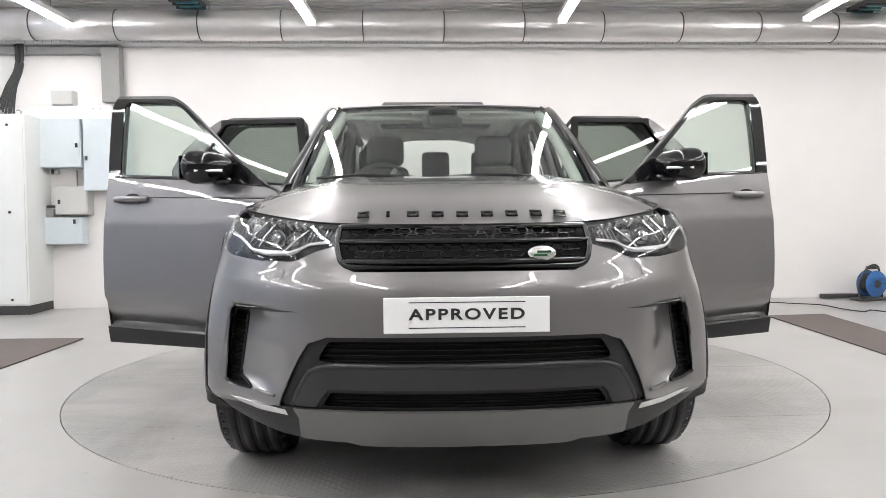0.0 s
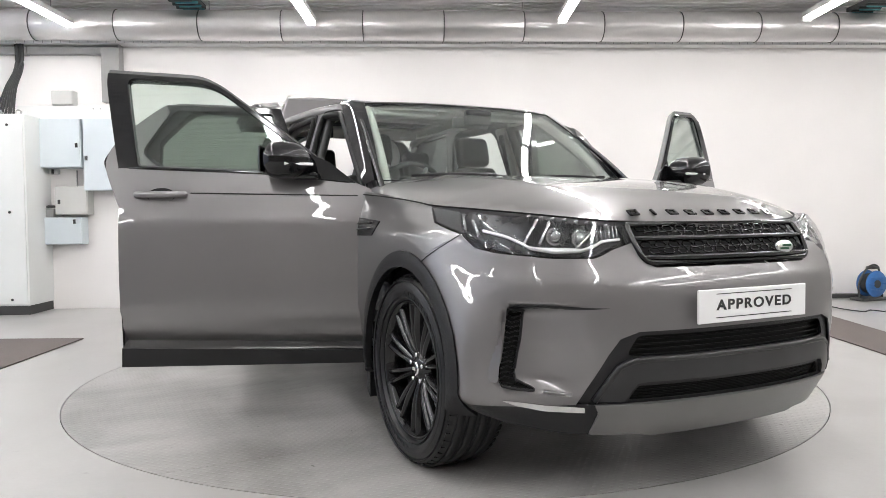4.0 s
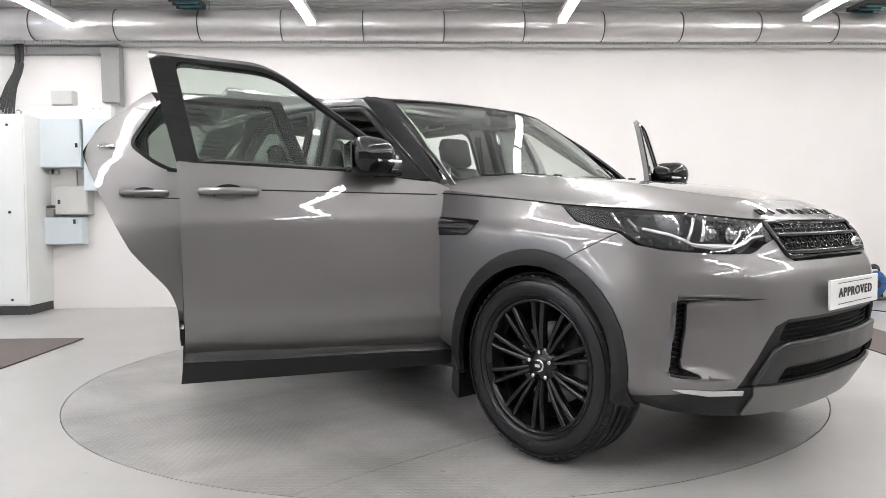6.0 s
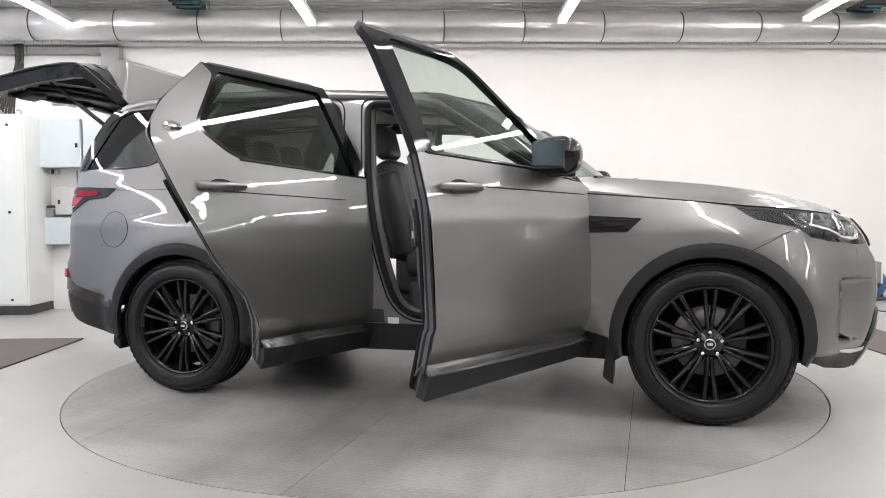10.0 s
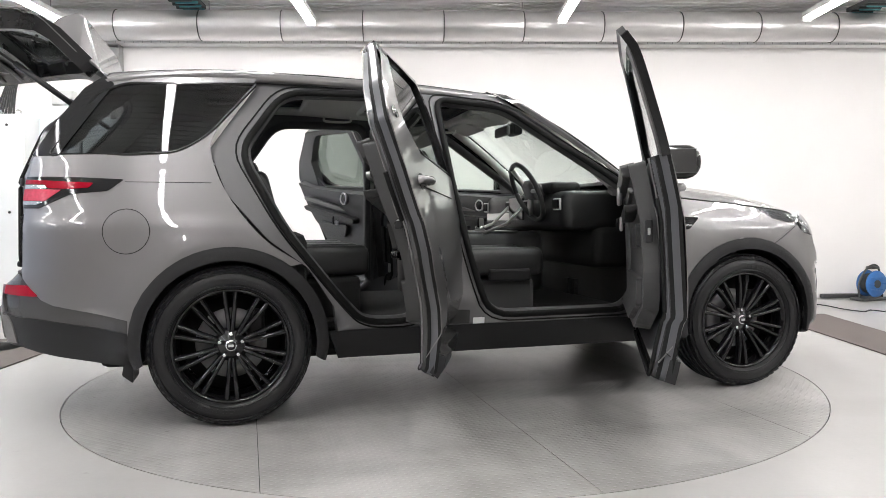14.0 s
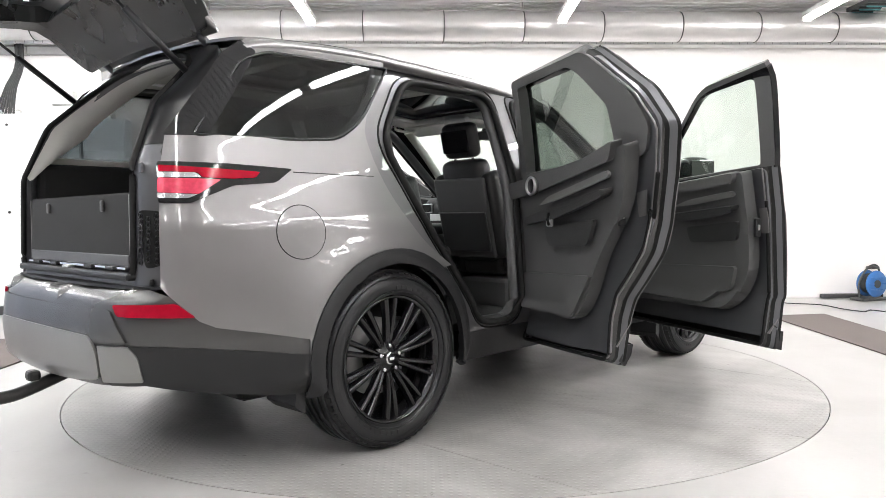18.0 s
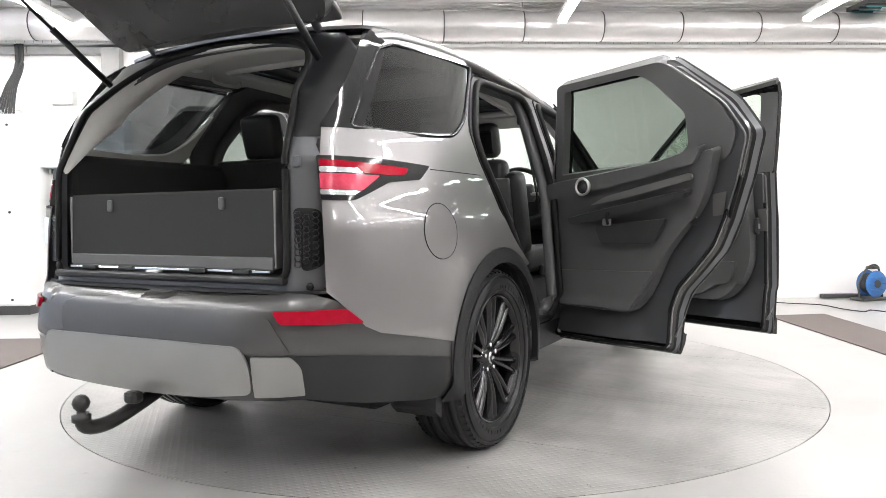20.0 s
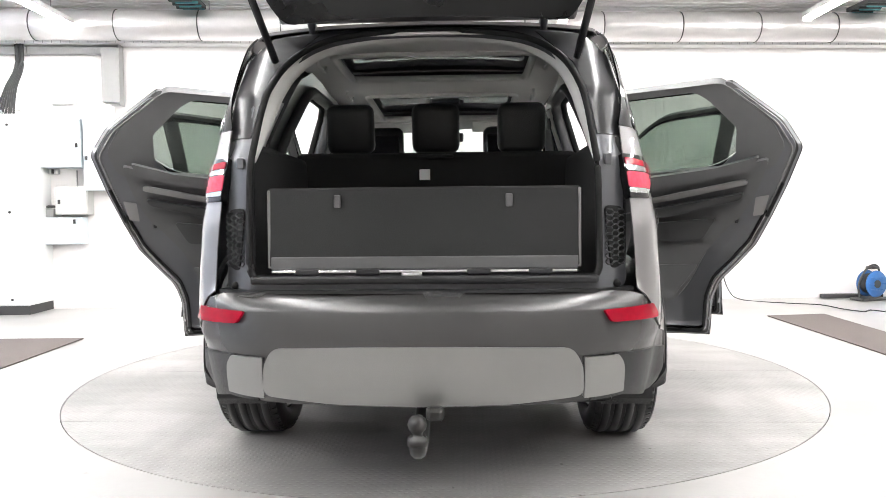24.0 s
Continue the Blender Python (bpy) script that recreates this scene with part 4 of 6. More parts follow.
        def seg(pts, r, material, nm, lift=-0.018):
            part(nm, tube([skin(s * u_front(y) if y < 0.85 else s * u_side(y), z, lift) for y, z in pts], r, 7), material, h)
        seg(((0.49, 0.915), (0.565, 0.908), (0.60, 0.890), (0.64, 0.878), (0.72, 0.876), (0.79, 0.890), (0.81, 0.905), (0.84, 0.925), (1.93, 0.948)), 0.005, LAMPW, "light_guide")
        for k in range(8):
            y = 0.535 + 0.038 * k
            part("lamp_fin", box(0, 0, 0, 0.010, 0.016, 0.038, 0.004, m=Matrix.Translation(skin(s * u_front(y), 0.952 + 0.005 * k, -0.03)) @ pose(0, 0, 0, -s * 25, 30, 0)), LAMPIN, h)
        for k in range(6):
            y = 0.490 + 0.017 * k
            part("lamp_slat", tube([skin(s * u_front(y), 0.958, -0.022), skin(s * u_front(y + 0.006), 0.918 - 0.002 * k, -0.022)], 0.0035, 5), LAMPIN, h)
        for y0, z0, y1, z1 in ((0.775, 0.985, 0.800, 0.905), (0.735, 0.978, 0.760, 0.900), (0.585, 0.955, 0.655, 0.885)):
            part("lamp_blade", tube([skin(s * u_front(y0), z0, -0.014), skin(s * u_front((y0 + y1) / 2), (z0 + z1) / 2, -0.012), skin(s * u_front(y1), z1, -0.014)], 0.0075, 6, flat=0.5), CHROME, h)
        part("lamp_ledge", sheet([(s * u_front(y), z) for y, z in ((0.60, 0.884), (0.64, 0.872), (0.72, 0.868), (0.79, 0.882), (0.77, 0.89), (0.64, 0.885))], lambda u, z: skin(u, z, -0.026), step=0.04, thick=0.004, out=(1, 0, .6)), LAMPW, h)
        for x0 in (1.80, 1.87):
            part("lamp_bar", tube([skin(s * u_side(x0), 1.004 - 0.3 * (x0 - 1.8), -0.012), skin(s * u_side(x0 + 0.05), 0.955 - 0.3 * (x0 - 1.8), -0.012)], 0.006, 6), LAMPIN, h)
        part("split_line", tube([skin(s * u_side(1.846 - 0.0246 * k), 0.934 - 0.0125 * k, 0.0005) for k in range(11)], 0.0022, 5), SEAL, bumper)
        part("lens", sheet(o, lambda u, z: skin(u, z, 0.002), step=0.04, thick=0.003, out=(1, 0, .6)), LENS, h, "clear lens")
        sr = [(s * u, z) for u, z in rounded([(u_side(1.850), 0.940), (u_side(1.66), 0.981), (u_side(1.568), 1.037), (u_side(1.775), 1.016)], 0.006, 3)]
        part("lamp_tail", sheet(sr, lambda u, z: skin(u, z, -0.010), step=0.04, thick=0.003, out=(1, 0, .6)), SATB, h)


def arches_sills():
    for cx, nm in ((AXLE, "front"), (-AXLE, "rear")):
        out, inn = arch(cx, 0.475, 0.39, -14, 194), arch(cx, 0.415, 0.385, -10, 190)
        def flare(x, z, c=cx):
            t = min(1.0, max(0.0, (0.475 - math.hypot(x - c, z - 0.39)) / 0.05))
            p = side(x, z, 0.006)
            return Vector((p.x, p.y + max(0.004, 0.978 - p.y) * (1 - (1 - t) ** 2), z))
        both("arch_trim", sheet(out + inn[::-1], flare, step=0.02, thick=0.030, out=CORE), CLAD, CAR, "black wheel arch trim")
        # dark liner inside the arch
        b = bmesh.new()
        rows = [[b.verts.new((x, y, z)) for x, z in arch(cx, 0.43, 0.385, -12, 192)] for y in (0.90, 0.56)]
        for k in range(len(rows[0]) - 1):
            b.faces.new((rows[0][k], rows[1][k], rows[1][k + 1], rows[0][k + 1])).smooth = True
        b.faces.new(rows[1])
        both("arch_liner", b, CLAD, CAR)
        x = cx - 0.455
        drop = 0.24 if cx > 0 else 0.185
        fl = slab(rounded([(-0.025, -0.0), (0.005, 0.0), (0.0, -drop), (-0.05, 0.04 - drop)], 0.01), 0.24 if cx > 0 else 0.20, "y")
        both("mud_flap", put(fl, pose(x, 0.70, 0.40)), CLAD, CAR, "black rubber mud flap")
    sill = [(-0.98, 0.42), (-0.93, 0.27), (0.99, 0.27), (0.985, 0.42)]
    both("sill", sheet(sill, on_side(-0.05), step=0.08, thick=0.03, out=CORE), CLAD, CAR, "black lower sill")
    part("underbody", box(-0.05, 0, 0.34, 4.1, 1.45, 0.16, 0.04), SEAL, CAR, "dark underbody")
    part("axle", tube([(-AXLE, -0.7, 0.388), (-AXLE, 0.7, 0.388)], 0.05, 10), SEAL, CAR)
    part("axle", tube([(AXLE, -0.7, 0.388), (AXLE, 0.7, 0.388)], 0.05, 10), SEAL, CAR)


# window and aperture outlines on the flanks (x, z)
DOOR_F = [(0.805, 0.295), (0.808, 1.13), (0.70, 1.19), (0.05, 1.655), (-0.05, 1.70), (-0.53, 1.742), (-0.415, 1.25), (-0.40, 1.06), (-0.395, 0.55), (-0.405, 0.39), (-0.412, 0.288)]
DOOR_R = [(-0.385, 0.30), (-0.37, 0.55), (-0.37, 1.06), (-0.375, 1.215), (-0.55, 1.705), (-1.285, 1.737), (-1.555, 1.52), (-1.642, 1.37), (-1.561, 1.165), (-1.475, 0.98), (-1.395, 0.825), (-1.295, 0.71), (-1.20, 0.61), (-1.16, 0.50), (-1.15, 0.295)]
HOLE_F = rounded([(0.76, 0.465, 0.13), (0.76, 1.12, 0.08), (0.67, 1.20, 0.08), (0.03, 1.615, 0.08), (-0.36, 1.65, 0.07), (-0.31, 1.20, 0.1), (-0.23, 0.80, 0.15), (-0.12, 0.465, 0.14)], 0.08)
HOLE_R = rounded([(-0.50, 0.455), (-0.50, 1.20), (-0.53, 1.66), (-1.18, 1.66), (-1.41, 1.34), (-1.20, 0.95), (-0.90, 0.56), (-0.80, 0.455)], 0.11)
QWIN = rounded([(-2.33, 1.315, 0.03), (-2.10, 1.63, 0.04), (-1.97, 1.675, 0.03), (-1.315, 1.69, 0.02), (-1.56, 1.41, 0.08), (-1.70, 1.33, 0.05), (-1.9, 1.315, 0.05)], 0.03)


def roof_z(x, y):
    c = float(np.interp(x, (-2.15, -1.9, -1.5, -1.0, -0.5, 0.0, 0.25, 0.42), (1.745, 1.775, 1.795, 1.79, 1.765, 1.718, 1.678, 1.63)))
    return c - 0.05 * y * y - 0.6 * max(0, abs(y) - 0.58) ** 2


def shell():
    # flank frame between sill and roof with the two door apertures
    o = [(0.80, 0.40), (0.80, 1.14), (0.66, 1.24), (0.03, 1.66), (-0.10, 1.70), (-0.50, 1.73), (-1.25, 1.765), (-1.36, 1.70), (-1.56, 1.36), (-1.47, 1.12), (-1.27, 0.89), (-1.08, 0.75), (-0.955, 0.55), (-0.93, 0.40)]
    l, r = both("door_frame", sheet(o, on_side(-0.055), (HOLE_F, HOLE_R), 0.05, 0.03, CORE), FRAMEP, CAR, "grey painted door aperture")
    for k, f in ((1, l), (-1, r)):
        for h in (HOLE_F, HOLE_R):
            pts = [side(x, z, -0.05) for x, z in h]
            s = tube(pts + pts[:2], 0.019, 6)
            part("door_seal", s if k > 0 else mirror_y(s), SEAL, f, "black rubber door seal")
            mx, mz = sum(p[0] for p in h) / len(h), sum(p[1] for p in h) / len(h)
            pts = [side(mx + (x - mx) * 1.085, mz + (z - mz) * 1.055, -0.053) for x, z in h]
            s = tube(pts + pts[:2], 0.005, 5)
            part("frame_step", s if k > 0 else mirror_y(s), SEAL, f)
            pts = [side(x + (0.0), z, -0.10) for x, z in h]
            s = tube(pts + pts[:2], 0.03, 6)
            part("aperture_trim", s if k > 0 else mirror_y(s), TRIM, f)
        st = sheet(rounded([(-0.20, 0.42), (-0.20, 0.455), (-0.135, 0.455), (-0.135, 0.42)], 0.004), on_side(-0.0535), step=0.05, thick=0.001, out=CORE)
        part("sticker", st if k > 0 else mirror_y(st), WHITE, f, "small white sticker")
        st = sheet(rounded([(-0.33, 0.425), (-0.33, 0.50), (-0.22, 0.50), (-0.22, 0.425)], 0.004), on_side(-0.0535), step=0.05, thick=0.001, out=CORE)
        part("sticker", st if k > 0 else mirror_y(st), INK, f, "small black data sticker")
        for z in (0.62, 0.95):
            s = box(-0.345, 0.868, z, 0.05, 0.03, 0.07, 0.008)
            part("striker", s if k > 0 else mirror_y(s), ALU, f)
    # rear quarter
    q = [tuple(v)[:2] for v in curve([(-1.29, 1.752, 0), (-1.42, 1.575, 0), (-1.520, 1.43, 0), (-1.540, 1.32, 0), (-1.465, 1.12, 0), (-1.30, 0.905, 0), (-1.115, 0.775, 0)], 5)] + [(x, z) for x, z in arch(-AXLE, 0.475, 0.39, 52, 180)] + [(-1.93, 0.524), (-2.10, 0.563), (-2.27, 0.598), (-2.325, 0.625), (-2.395, 0.70), (-2.440, 0.75), (-2.445, 1.058), (-2.345, 1.058), (-2.19, 1.126), (-2.02, 1.140), (-1.95, 1.192), (-2.445, 1.212), (-2.435, 1.32), (-2.18, 1.645), (-2.05, 1.73), (-1.7, 1.75)]
    l, r = both("rear_quarter", sheet(q, on_side(), (QWIN,), 0.045, 0.004, CORE), PAINT, CAR)
    for k, f in ((1, l), (-1, r)):
        g = sheet(QWIN, pane(-0.003), step=0.06, thick=0.004, out=CORE)
        part("quarter_window", g if k > 0 else mirror_y(g), DARKG, f, "dark privacy quarter glass")
        pts = [side(x, z, 0.0) for x, z in QWIN]
        g = tube(pts + pts[:2], 0.008, 5)
        part("window_trim", g if k > 0 else mirror_y(g), GLOSSB, f)
        g = sheet(rounded([(-2.025, 1.672), (-2.275, 1.312), (-2.440, 1.312), (-2.438, 1.325), (-2.184, 1.65), (-2.085, 1.715)], 0.006), on_side(0.003), step=0.05, thick=0.006, out=CORE)
        part("rear_pillar", g if k > 0 else mirror_y(g), GLOSSB, f, "gloss black rear pillar")
        g = sheet([(-1.93 + 0.105 * math.cos(a * math.pi / 16), 0.945 + 0.105 * math.sin(a * math.pi / 16)) for a in range(32)], on_side(0.002), step=0.04, thick=0.003, out=CORE)
        if k < 0:
            part("fuel_flap", mirror_y(g), PAINT, f)
            pts = [side(-1.93 + 0.1065 * math.cos(a * math.pi / 24), 0.945 + 0.1065 * math.sin(a * math.pi / 24), 0.0008) for a in range(49)]
            part("flap_gap", mirror_y(tube(pts, 0.0022, 5)), SEAL, f)
        # thin black strip for the shade line of the crease behind the lamp
        pts = [side(-1.94 + 0.04 * i, 1.182 - 0.0005 * i, 0.001) for i in range(11)]
        g = tube(pts, 0.0018, 5)
        part("quarter_crease_shade", g if k > 0 else mirror_y(g), SEAL, f)
    # screen pillars and roof rails
    pts = [Vector((x, y, z)) for x, y, z in ((0.90, 0.81, 1.10), (0.80, 0.795, 1.185), (0.62, 0.765, 1.33), (0.36, 0.715, 1.51), (0.10, 0.665, 1.645), (-0.05, 0.650, 1.70))]
    both("screen_pillar", tube(curve(pts, 5), 0.015, 10, flat=0.8), GLOSSB, CAR, "black screen pillar")
    pts = [Vector((x, float(np.interp(x, (-2.1, -1.9, -1.3, -0.5, 0.05), (.66, .675, .69, .685, .65))), z)) for x, z in ((0.0, 1.665), (-0.5, 1.702), (-1.0, 1.724), (-1.5, 1.735), (-1.9, 1.712), (-2.05, 1.672))]
    both("roof_rail", tube(curve(pts, 5), 0.034, 10, flat=0.8), PAINT, CAR)
    both("rail_gap", tube([p + Vector((0, -0.012, 0.027)) for p in curve(pts, 5)], 0.008, 6), SEAL, CAR)
    # roof
    o = rounded([(0.315, 0.0, 0), (0.24, 0.40, 0), (0.12, 0.61, 0.05), (-0.5, 0.67, 0), (-1.5, 0.69, 0), (-2.02, 0.665, 0.05), (-2.09, 0.4, 0), (-2.12, 0, 0)], 0.05)
    full = o + [(x, -y) for x, y in reversed(o)][1:-1]
    holes = [rounded([(-0.62, -0.44), (0.02, -0.42), (0.02, 0.42), (-0.62, 0.44)], 0.05), rounded([(-1.62, -0.46), (-1.0, -0.46), (-1.0, 0.46), (-1.62, 0.46)], 0.05)]
    rf = part("roof", sheet(full, lambda x, y: Vector((x, y, roof_z(x, y))), holes, 0.06, 0.012, CORE), PAINT, CAR)
    for h in holes:
        part("roof_glass", sheet(h, lambda x, y: Vector((x, y, roof_z(x, y) - 0.002)), step=0.08, thick=0.005, out=CORE), ROOFG, rf, "dark glass roof panel")
    lin = [(x * 0.985 - 0.0, y * 0.94) for x, y in full]
    hl = part("headliner", sheet(lin, lambda x, y: Vector((x, y, roof_z(x, y) - 0.045)), holes, 0.08, 0.01, (0, 0, 5)), LINER, CAR, "pale grey headliner")
    for h in holes:
        pts = [Vector((x, y, roof_z(x, y) - 0.042)) for x, y in h]
        part("sunroof_trim", tube(pts + pts[:2], 0.020, 6), LINER, hl)
    for x, y in ((-0.75, 0.52), (-0.75, -0.52), (-1.55, 0.52), (-1.55, -0.52), (0.0, 0.5), (0.0, -0.5)):
        part("grab_handle", tube(curve([(x - 0.09, y, roof_z(x, y) - 0.06), (x - 0.08, y, roof_z(x, y) - 0.09), (x + 0.08, y, roof_z(x, y) - 0.09), (x + 0.09, y, roof_z(x, y) - 0.06)], 4), 0.009, 6), LINER, hl)
    for x, y in ((-1.82, 0.47), (-1.82, -0.47)):
        part("roof_lamp", box(x, y, roof_z(x, y) - 0.058, 0.07, 0.05, 0.008, 0.003), WHITE, hl)
    # windscreen
    def ws(a, b):
        # a: across, b: 0 at the cowl to 1 at the roof
        w = 0.768 - 0.138 * b
        y = a * w
        x = 0.98 - 0.68 * b - 0.22 * (a * a) * (1 - 0.35 * b)
        z = 1.185 + 0.475 * b + 0.03 * math.sin(math.pi * b) + 0.004 * a * a * b
        return Vector((x, y, z))
    sc = part("windscreen", sheet([(-1, 0), (1, 0), (1, 1), (-1, 1)], ws, step=0.08, thick=0.005, out=(0, 0, 1.0)), SCREEN, CAR, "clear raked windscreen")
    for row in (0, 1):
        pts = [ws(-1 + 2 * k / 20, row) for k in range(21)]
        part("screen_band", tube(pts, 0.009, 6, flat=0.4), SATB, sc)
    rim = curve([side(x, z, -0.030) for x, z in ((0.79, 1.16), (0.66, 1.245), (0.36, 1.445), (0.03, 1.665), (-0.06, 1.695))], 6)
    pb = bmesh.new()
    rows = []
    for k, q in enumerate(rim):
        e = ws(1, k / (len(rim) - 1)) + Vector((0, 0.004, 0.003))
        m = (q + e) / 2 + Vector((0.012, 0.010, 0.010))
        rows.append([pb.verts.new(v) for v in (q, q.lerp(m, 0.6), m, e.lerp(m, 0.6), e)])
    for a, c in zip(rows, rows[1:]):
        for k in range(4):
            pb.faces.new((a[k], a[k + 1], c[k + 1], c[k])).smooth = True
    bmesh.ops.recalc_face_normals(pb, faces=pb.faces[:])
    both("pillar_cover", pb, GLOSSB, CAR, "gloss black screen pillar cover")
    inn = [ws(0.955, k / 8) + Vector((-0.045, 0, -0.035)) for k in range(9)]
    both("inner_pillar", tube(inn, 0.030, 8), LINER, CAR, "pale grey screen pillar lining")
    part("mirror_pod", box(0.37, 0, 1.585, 0.06, 0.17, 0.09, 0.02, m=None), CLAD, sc)
    # cowl and wipers
    part("cowl", sheet([(0.80, -0.78), (1.0, -0.6), (1.06, 0), (1.0, 0.6), (0.80, 0.78), (0.74, 0.74), (0.86, 0), (0.74, -0.74)], lambda x, y: Vector((x, y, 1.165 - 0.05 * y * y)), step=0.08, thick=0.01, out=(0.9, 0, 0.5)), CLAD, CAR)
    for s in (0.15, -0.45):
        part("wiper", tube(curve([(0.97, s + 0.45, 1.19), (0.95, s + 0.1, 1.215), (0.90, s - 0.22, 1.205)], 5), 0.008, 6), CLAD, CAR)


def mirrors(door, s, M):
    def add(nm, bm, m, par, lab=""):
        return part(nm, put(bm if s > 0 else mirror_y(bm), M), m, par, lab)
    shape = box(0.42, 0.995, 1.272, 0.22, 0.245, 0.182, 0.082, seg=6)
    for v in shape.verts:
        f = max(0.0, (v.co.x - 0.36) / 0.2)
        v.co.y = 1.0 + (v.co.y - 1.0) * (1 - 0.35 * f) - 0.05 * f * f
        v.co.z = 1.265 + (v.co.z - 1.265) * (1 - 0.25 * f)
    for f in shape.faces:
        f.smooth = True
    mr = add("wing_mirror", shape, GLOSSB, door, "gloss black door mirror")
    add("mirror_glass", box(0.312, 0.995, 1.273, 0.010, 0.175, 0.125, 0.035), MIRROR, mr, "mirror glass")
    add("mirror_arm", box(0.50, 0.93, 1.20, 0.12, 0.12, 0.035, 0.015), GLOSSB, mr)
    add("indicator_strip", tube([(0.545 - 0.017 * k, 1.020 + 0.0105 * k, 1.250) for k in range(8)], 0.007, 6), LAMPW, mr)


def doors():
    for s in (1, -1):
        for front in (True, False):
            hinge = Vector((0.82, 0.825, 0)) if front else Vector((-0.38, 0.825, 0))
            ang = 63.5 if front else 66.5
            M = Matrix.Translation((hinge.x, s * hinge.y, 0)) @ Matrix.Rotation(math.radians(-s * ang), 4, "Z") @ Matrix.Translation((-hinge.x, -s * hinge.y, 0))

            def add(nm, bm, m, par, lab=""):
                return part(nm, put(bm if s > 0 else mirror_y(bm), M), m, par, lab)

            def sh(o, lift, holes=(), th=0.004, st=0.05, target=CORE):
                return sheet(o, on_side(lift), holes, st, th, target)

            if front:
                skin_o = rounded([(0.805, 0.358, 0.0), (0.808, 1.135, 0.01), (0.735, 1.165, 0.01), (0.30, 1.215, 0.1), (-0.415, 1.25, 0.01), (-0.40, 1.06, 0.03), (-0.392, 0.50, 0.03), (-0.400, 0.375, 0.0)], 0.02)
                frame_o = rounded([(0.735, 1.165, 0), (0.62, 1.235, 0.03), (0.05, 1.655, 0.06), (-0.05, 1.70, 0.06), (-0.535, 1.742, 0.010), (-0.415, 1.25, 0), (0.30, 1.215, 0.1)], 0.03)
                win = rounded([(0.45, 1.215, 0.01), (0.43, 1.35, 0.02), (0.03, 1.648, 0.07), (-0.07, 1.678, 0.06), (-0.425, 1.712, 0.05), (-0.325, 1.258, 0.02)], 0.03)
                clad = rounded([(0.803, 0.300, 0.01), (0.803, 0.364, 0), (-0.402, 0.382, 0), (-0.414, 0.286, 0.003)], 0.006)
                inner = rounded([(0.765, 0.46, 0.06), (0.765, 1.10, 0.03), (0.70, 1.16, 0.02), (-0.32, 1.235, 0.02), (-0.31, 1.05, 0.05), (-0.315, 0.68, 0.12), (-0.17, 0.47, 0.1)], 0.04)
                handle_x = -0.20
                spk = (0.345, 1.098)
            else:
                skin_o = rounded([(-0.395, 0.376, 0.0), (-0.375, 1.215, 0.01), (-1.22, 1.27, 0.10), (-1.41, 1.42, 0.06), (-1.25, 1.68, 0.02), (-1.285, 1.737, 0.01), (-1.555, 1.52, 0.10), (-1.642, 1.37, 0.10), (-1.561, 1.165, 0.15), (-1.475, 0.98, 0.1), (-1.395, 0.825, 0.06), (-1.295, 0.71, 0.06), (-1.20, 0.61, 0.06), (-1.16, 0.50, 0.04), (-1.153, 0.386, 0.0)], 0.02)
                frame_o = rounded([(-0.375, 1.215, 0), (-0.55, 1.705, 0.012), (-1.285, 1.737, 0), (-1.25, 1.68, 0), (-1.41, 1.42, 0.06), (-1.22, 1.27, 0.1)], 0.02)
                win = rounded([(-0.465, 1.228, 0.015), (-0.60, 1.672, 0.02), (-1.215, 1.70, 0.03), (-1.385, 1.425, 0.045), (-1.20, 1.285, 0.10)], 0.03)
                clad = rounded([(-0.395, 0.382, 0), (-1.153, 0.394, 0), (-1.148, 0.292, 0.003), (-0.398, 0.288, 0.003)], 0.006)
                inner = rounded([(-0.43, 0.50, 0.05), (-0.42, 1.19, 0.02), (-1.20, 1.255, 0.1), (-1.475, 1.315, 0.03), (-1.415, 1.14, 0.1), (-1.345, 1.025, 0.1), (-1.24, 0.92, 0.1), (-1.135, 0.80, 0.1), (-1.056, 0.62, 0.08), (-0.95, 0.49, 0.08)], 0.04)
                handle_x = -1.32
                spk = (-0.72, 1.152)
            d = add("front_door" if front else "rear_door", sheet(skin_o, door_skin, (), 0.045, 0.004, CORE), PAINT, CAR, "open grey " + ("front" if front else "rear") + " door with black trim inside")
            add("window_frame", sh(frame_o, -0.002, (win,), 0.035), GLOSSB, d)
            add("door_glass", sheet(win, pane(-0.018), (), 0.08, 0.004, CORE), DOORG if front else REARG, d, "green-tinted door glass" if front else "darker tinted rear door glass")
            add("door_cladding", sh(clad, 0.020, (), 0.045), CLAD, d)
            x0, x1 = (0.795, -0.398) if front else (-0.40, -1.148)
            lo = [(x0, 0.372 if front else 0.383), (x1, 0.380 if front else 0.394), (x1, 0.418 if front else 0.432), (x0, 0.402 if front else 0.421)]
            def ledge(x, z, a=lo[0][1], b=lo[1][1], xa=x0, xb=x1):
                base = a + (b - a) * (x - xa) / (xb - xa)
                k = max(0.0, min(1.0, (z - base) / 0.034))
                p_ = side(x, z, 0.018 - 0.062 * k)
                return p_
            add("door_ledge", sheet(lo, ledge, step=0.03, thick=0.004, out=CORE), BUMPER, d)
            # black strip laid along the door crease in place of its shade
            add("door_crease_shade", tube([side(handle_x + (0.14 if front else 0.0) + 0.05 * k, 1.125 - (0.0012 if front else 0.002) * k, 0.001) for k in range(17 if front else 16)], 0.003, 5), SEAL, d)
            add("belt_strip", tube([side(x, float(np.interp(x, (-1.2, -0.40, -0.39, 0.3, 0.7), (1.275, 1.218, 1.252, 1.217, 1.172))), 0.0) for x in np.linspace(0.70 if front else -0.40, -0.365 if front else -1.2, 14)], 0.006, 5), GLOSSB, d)
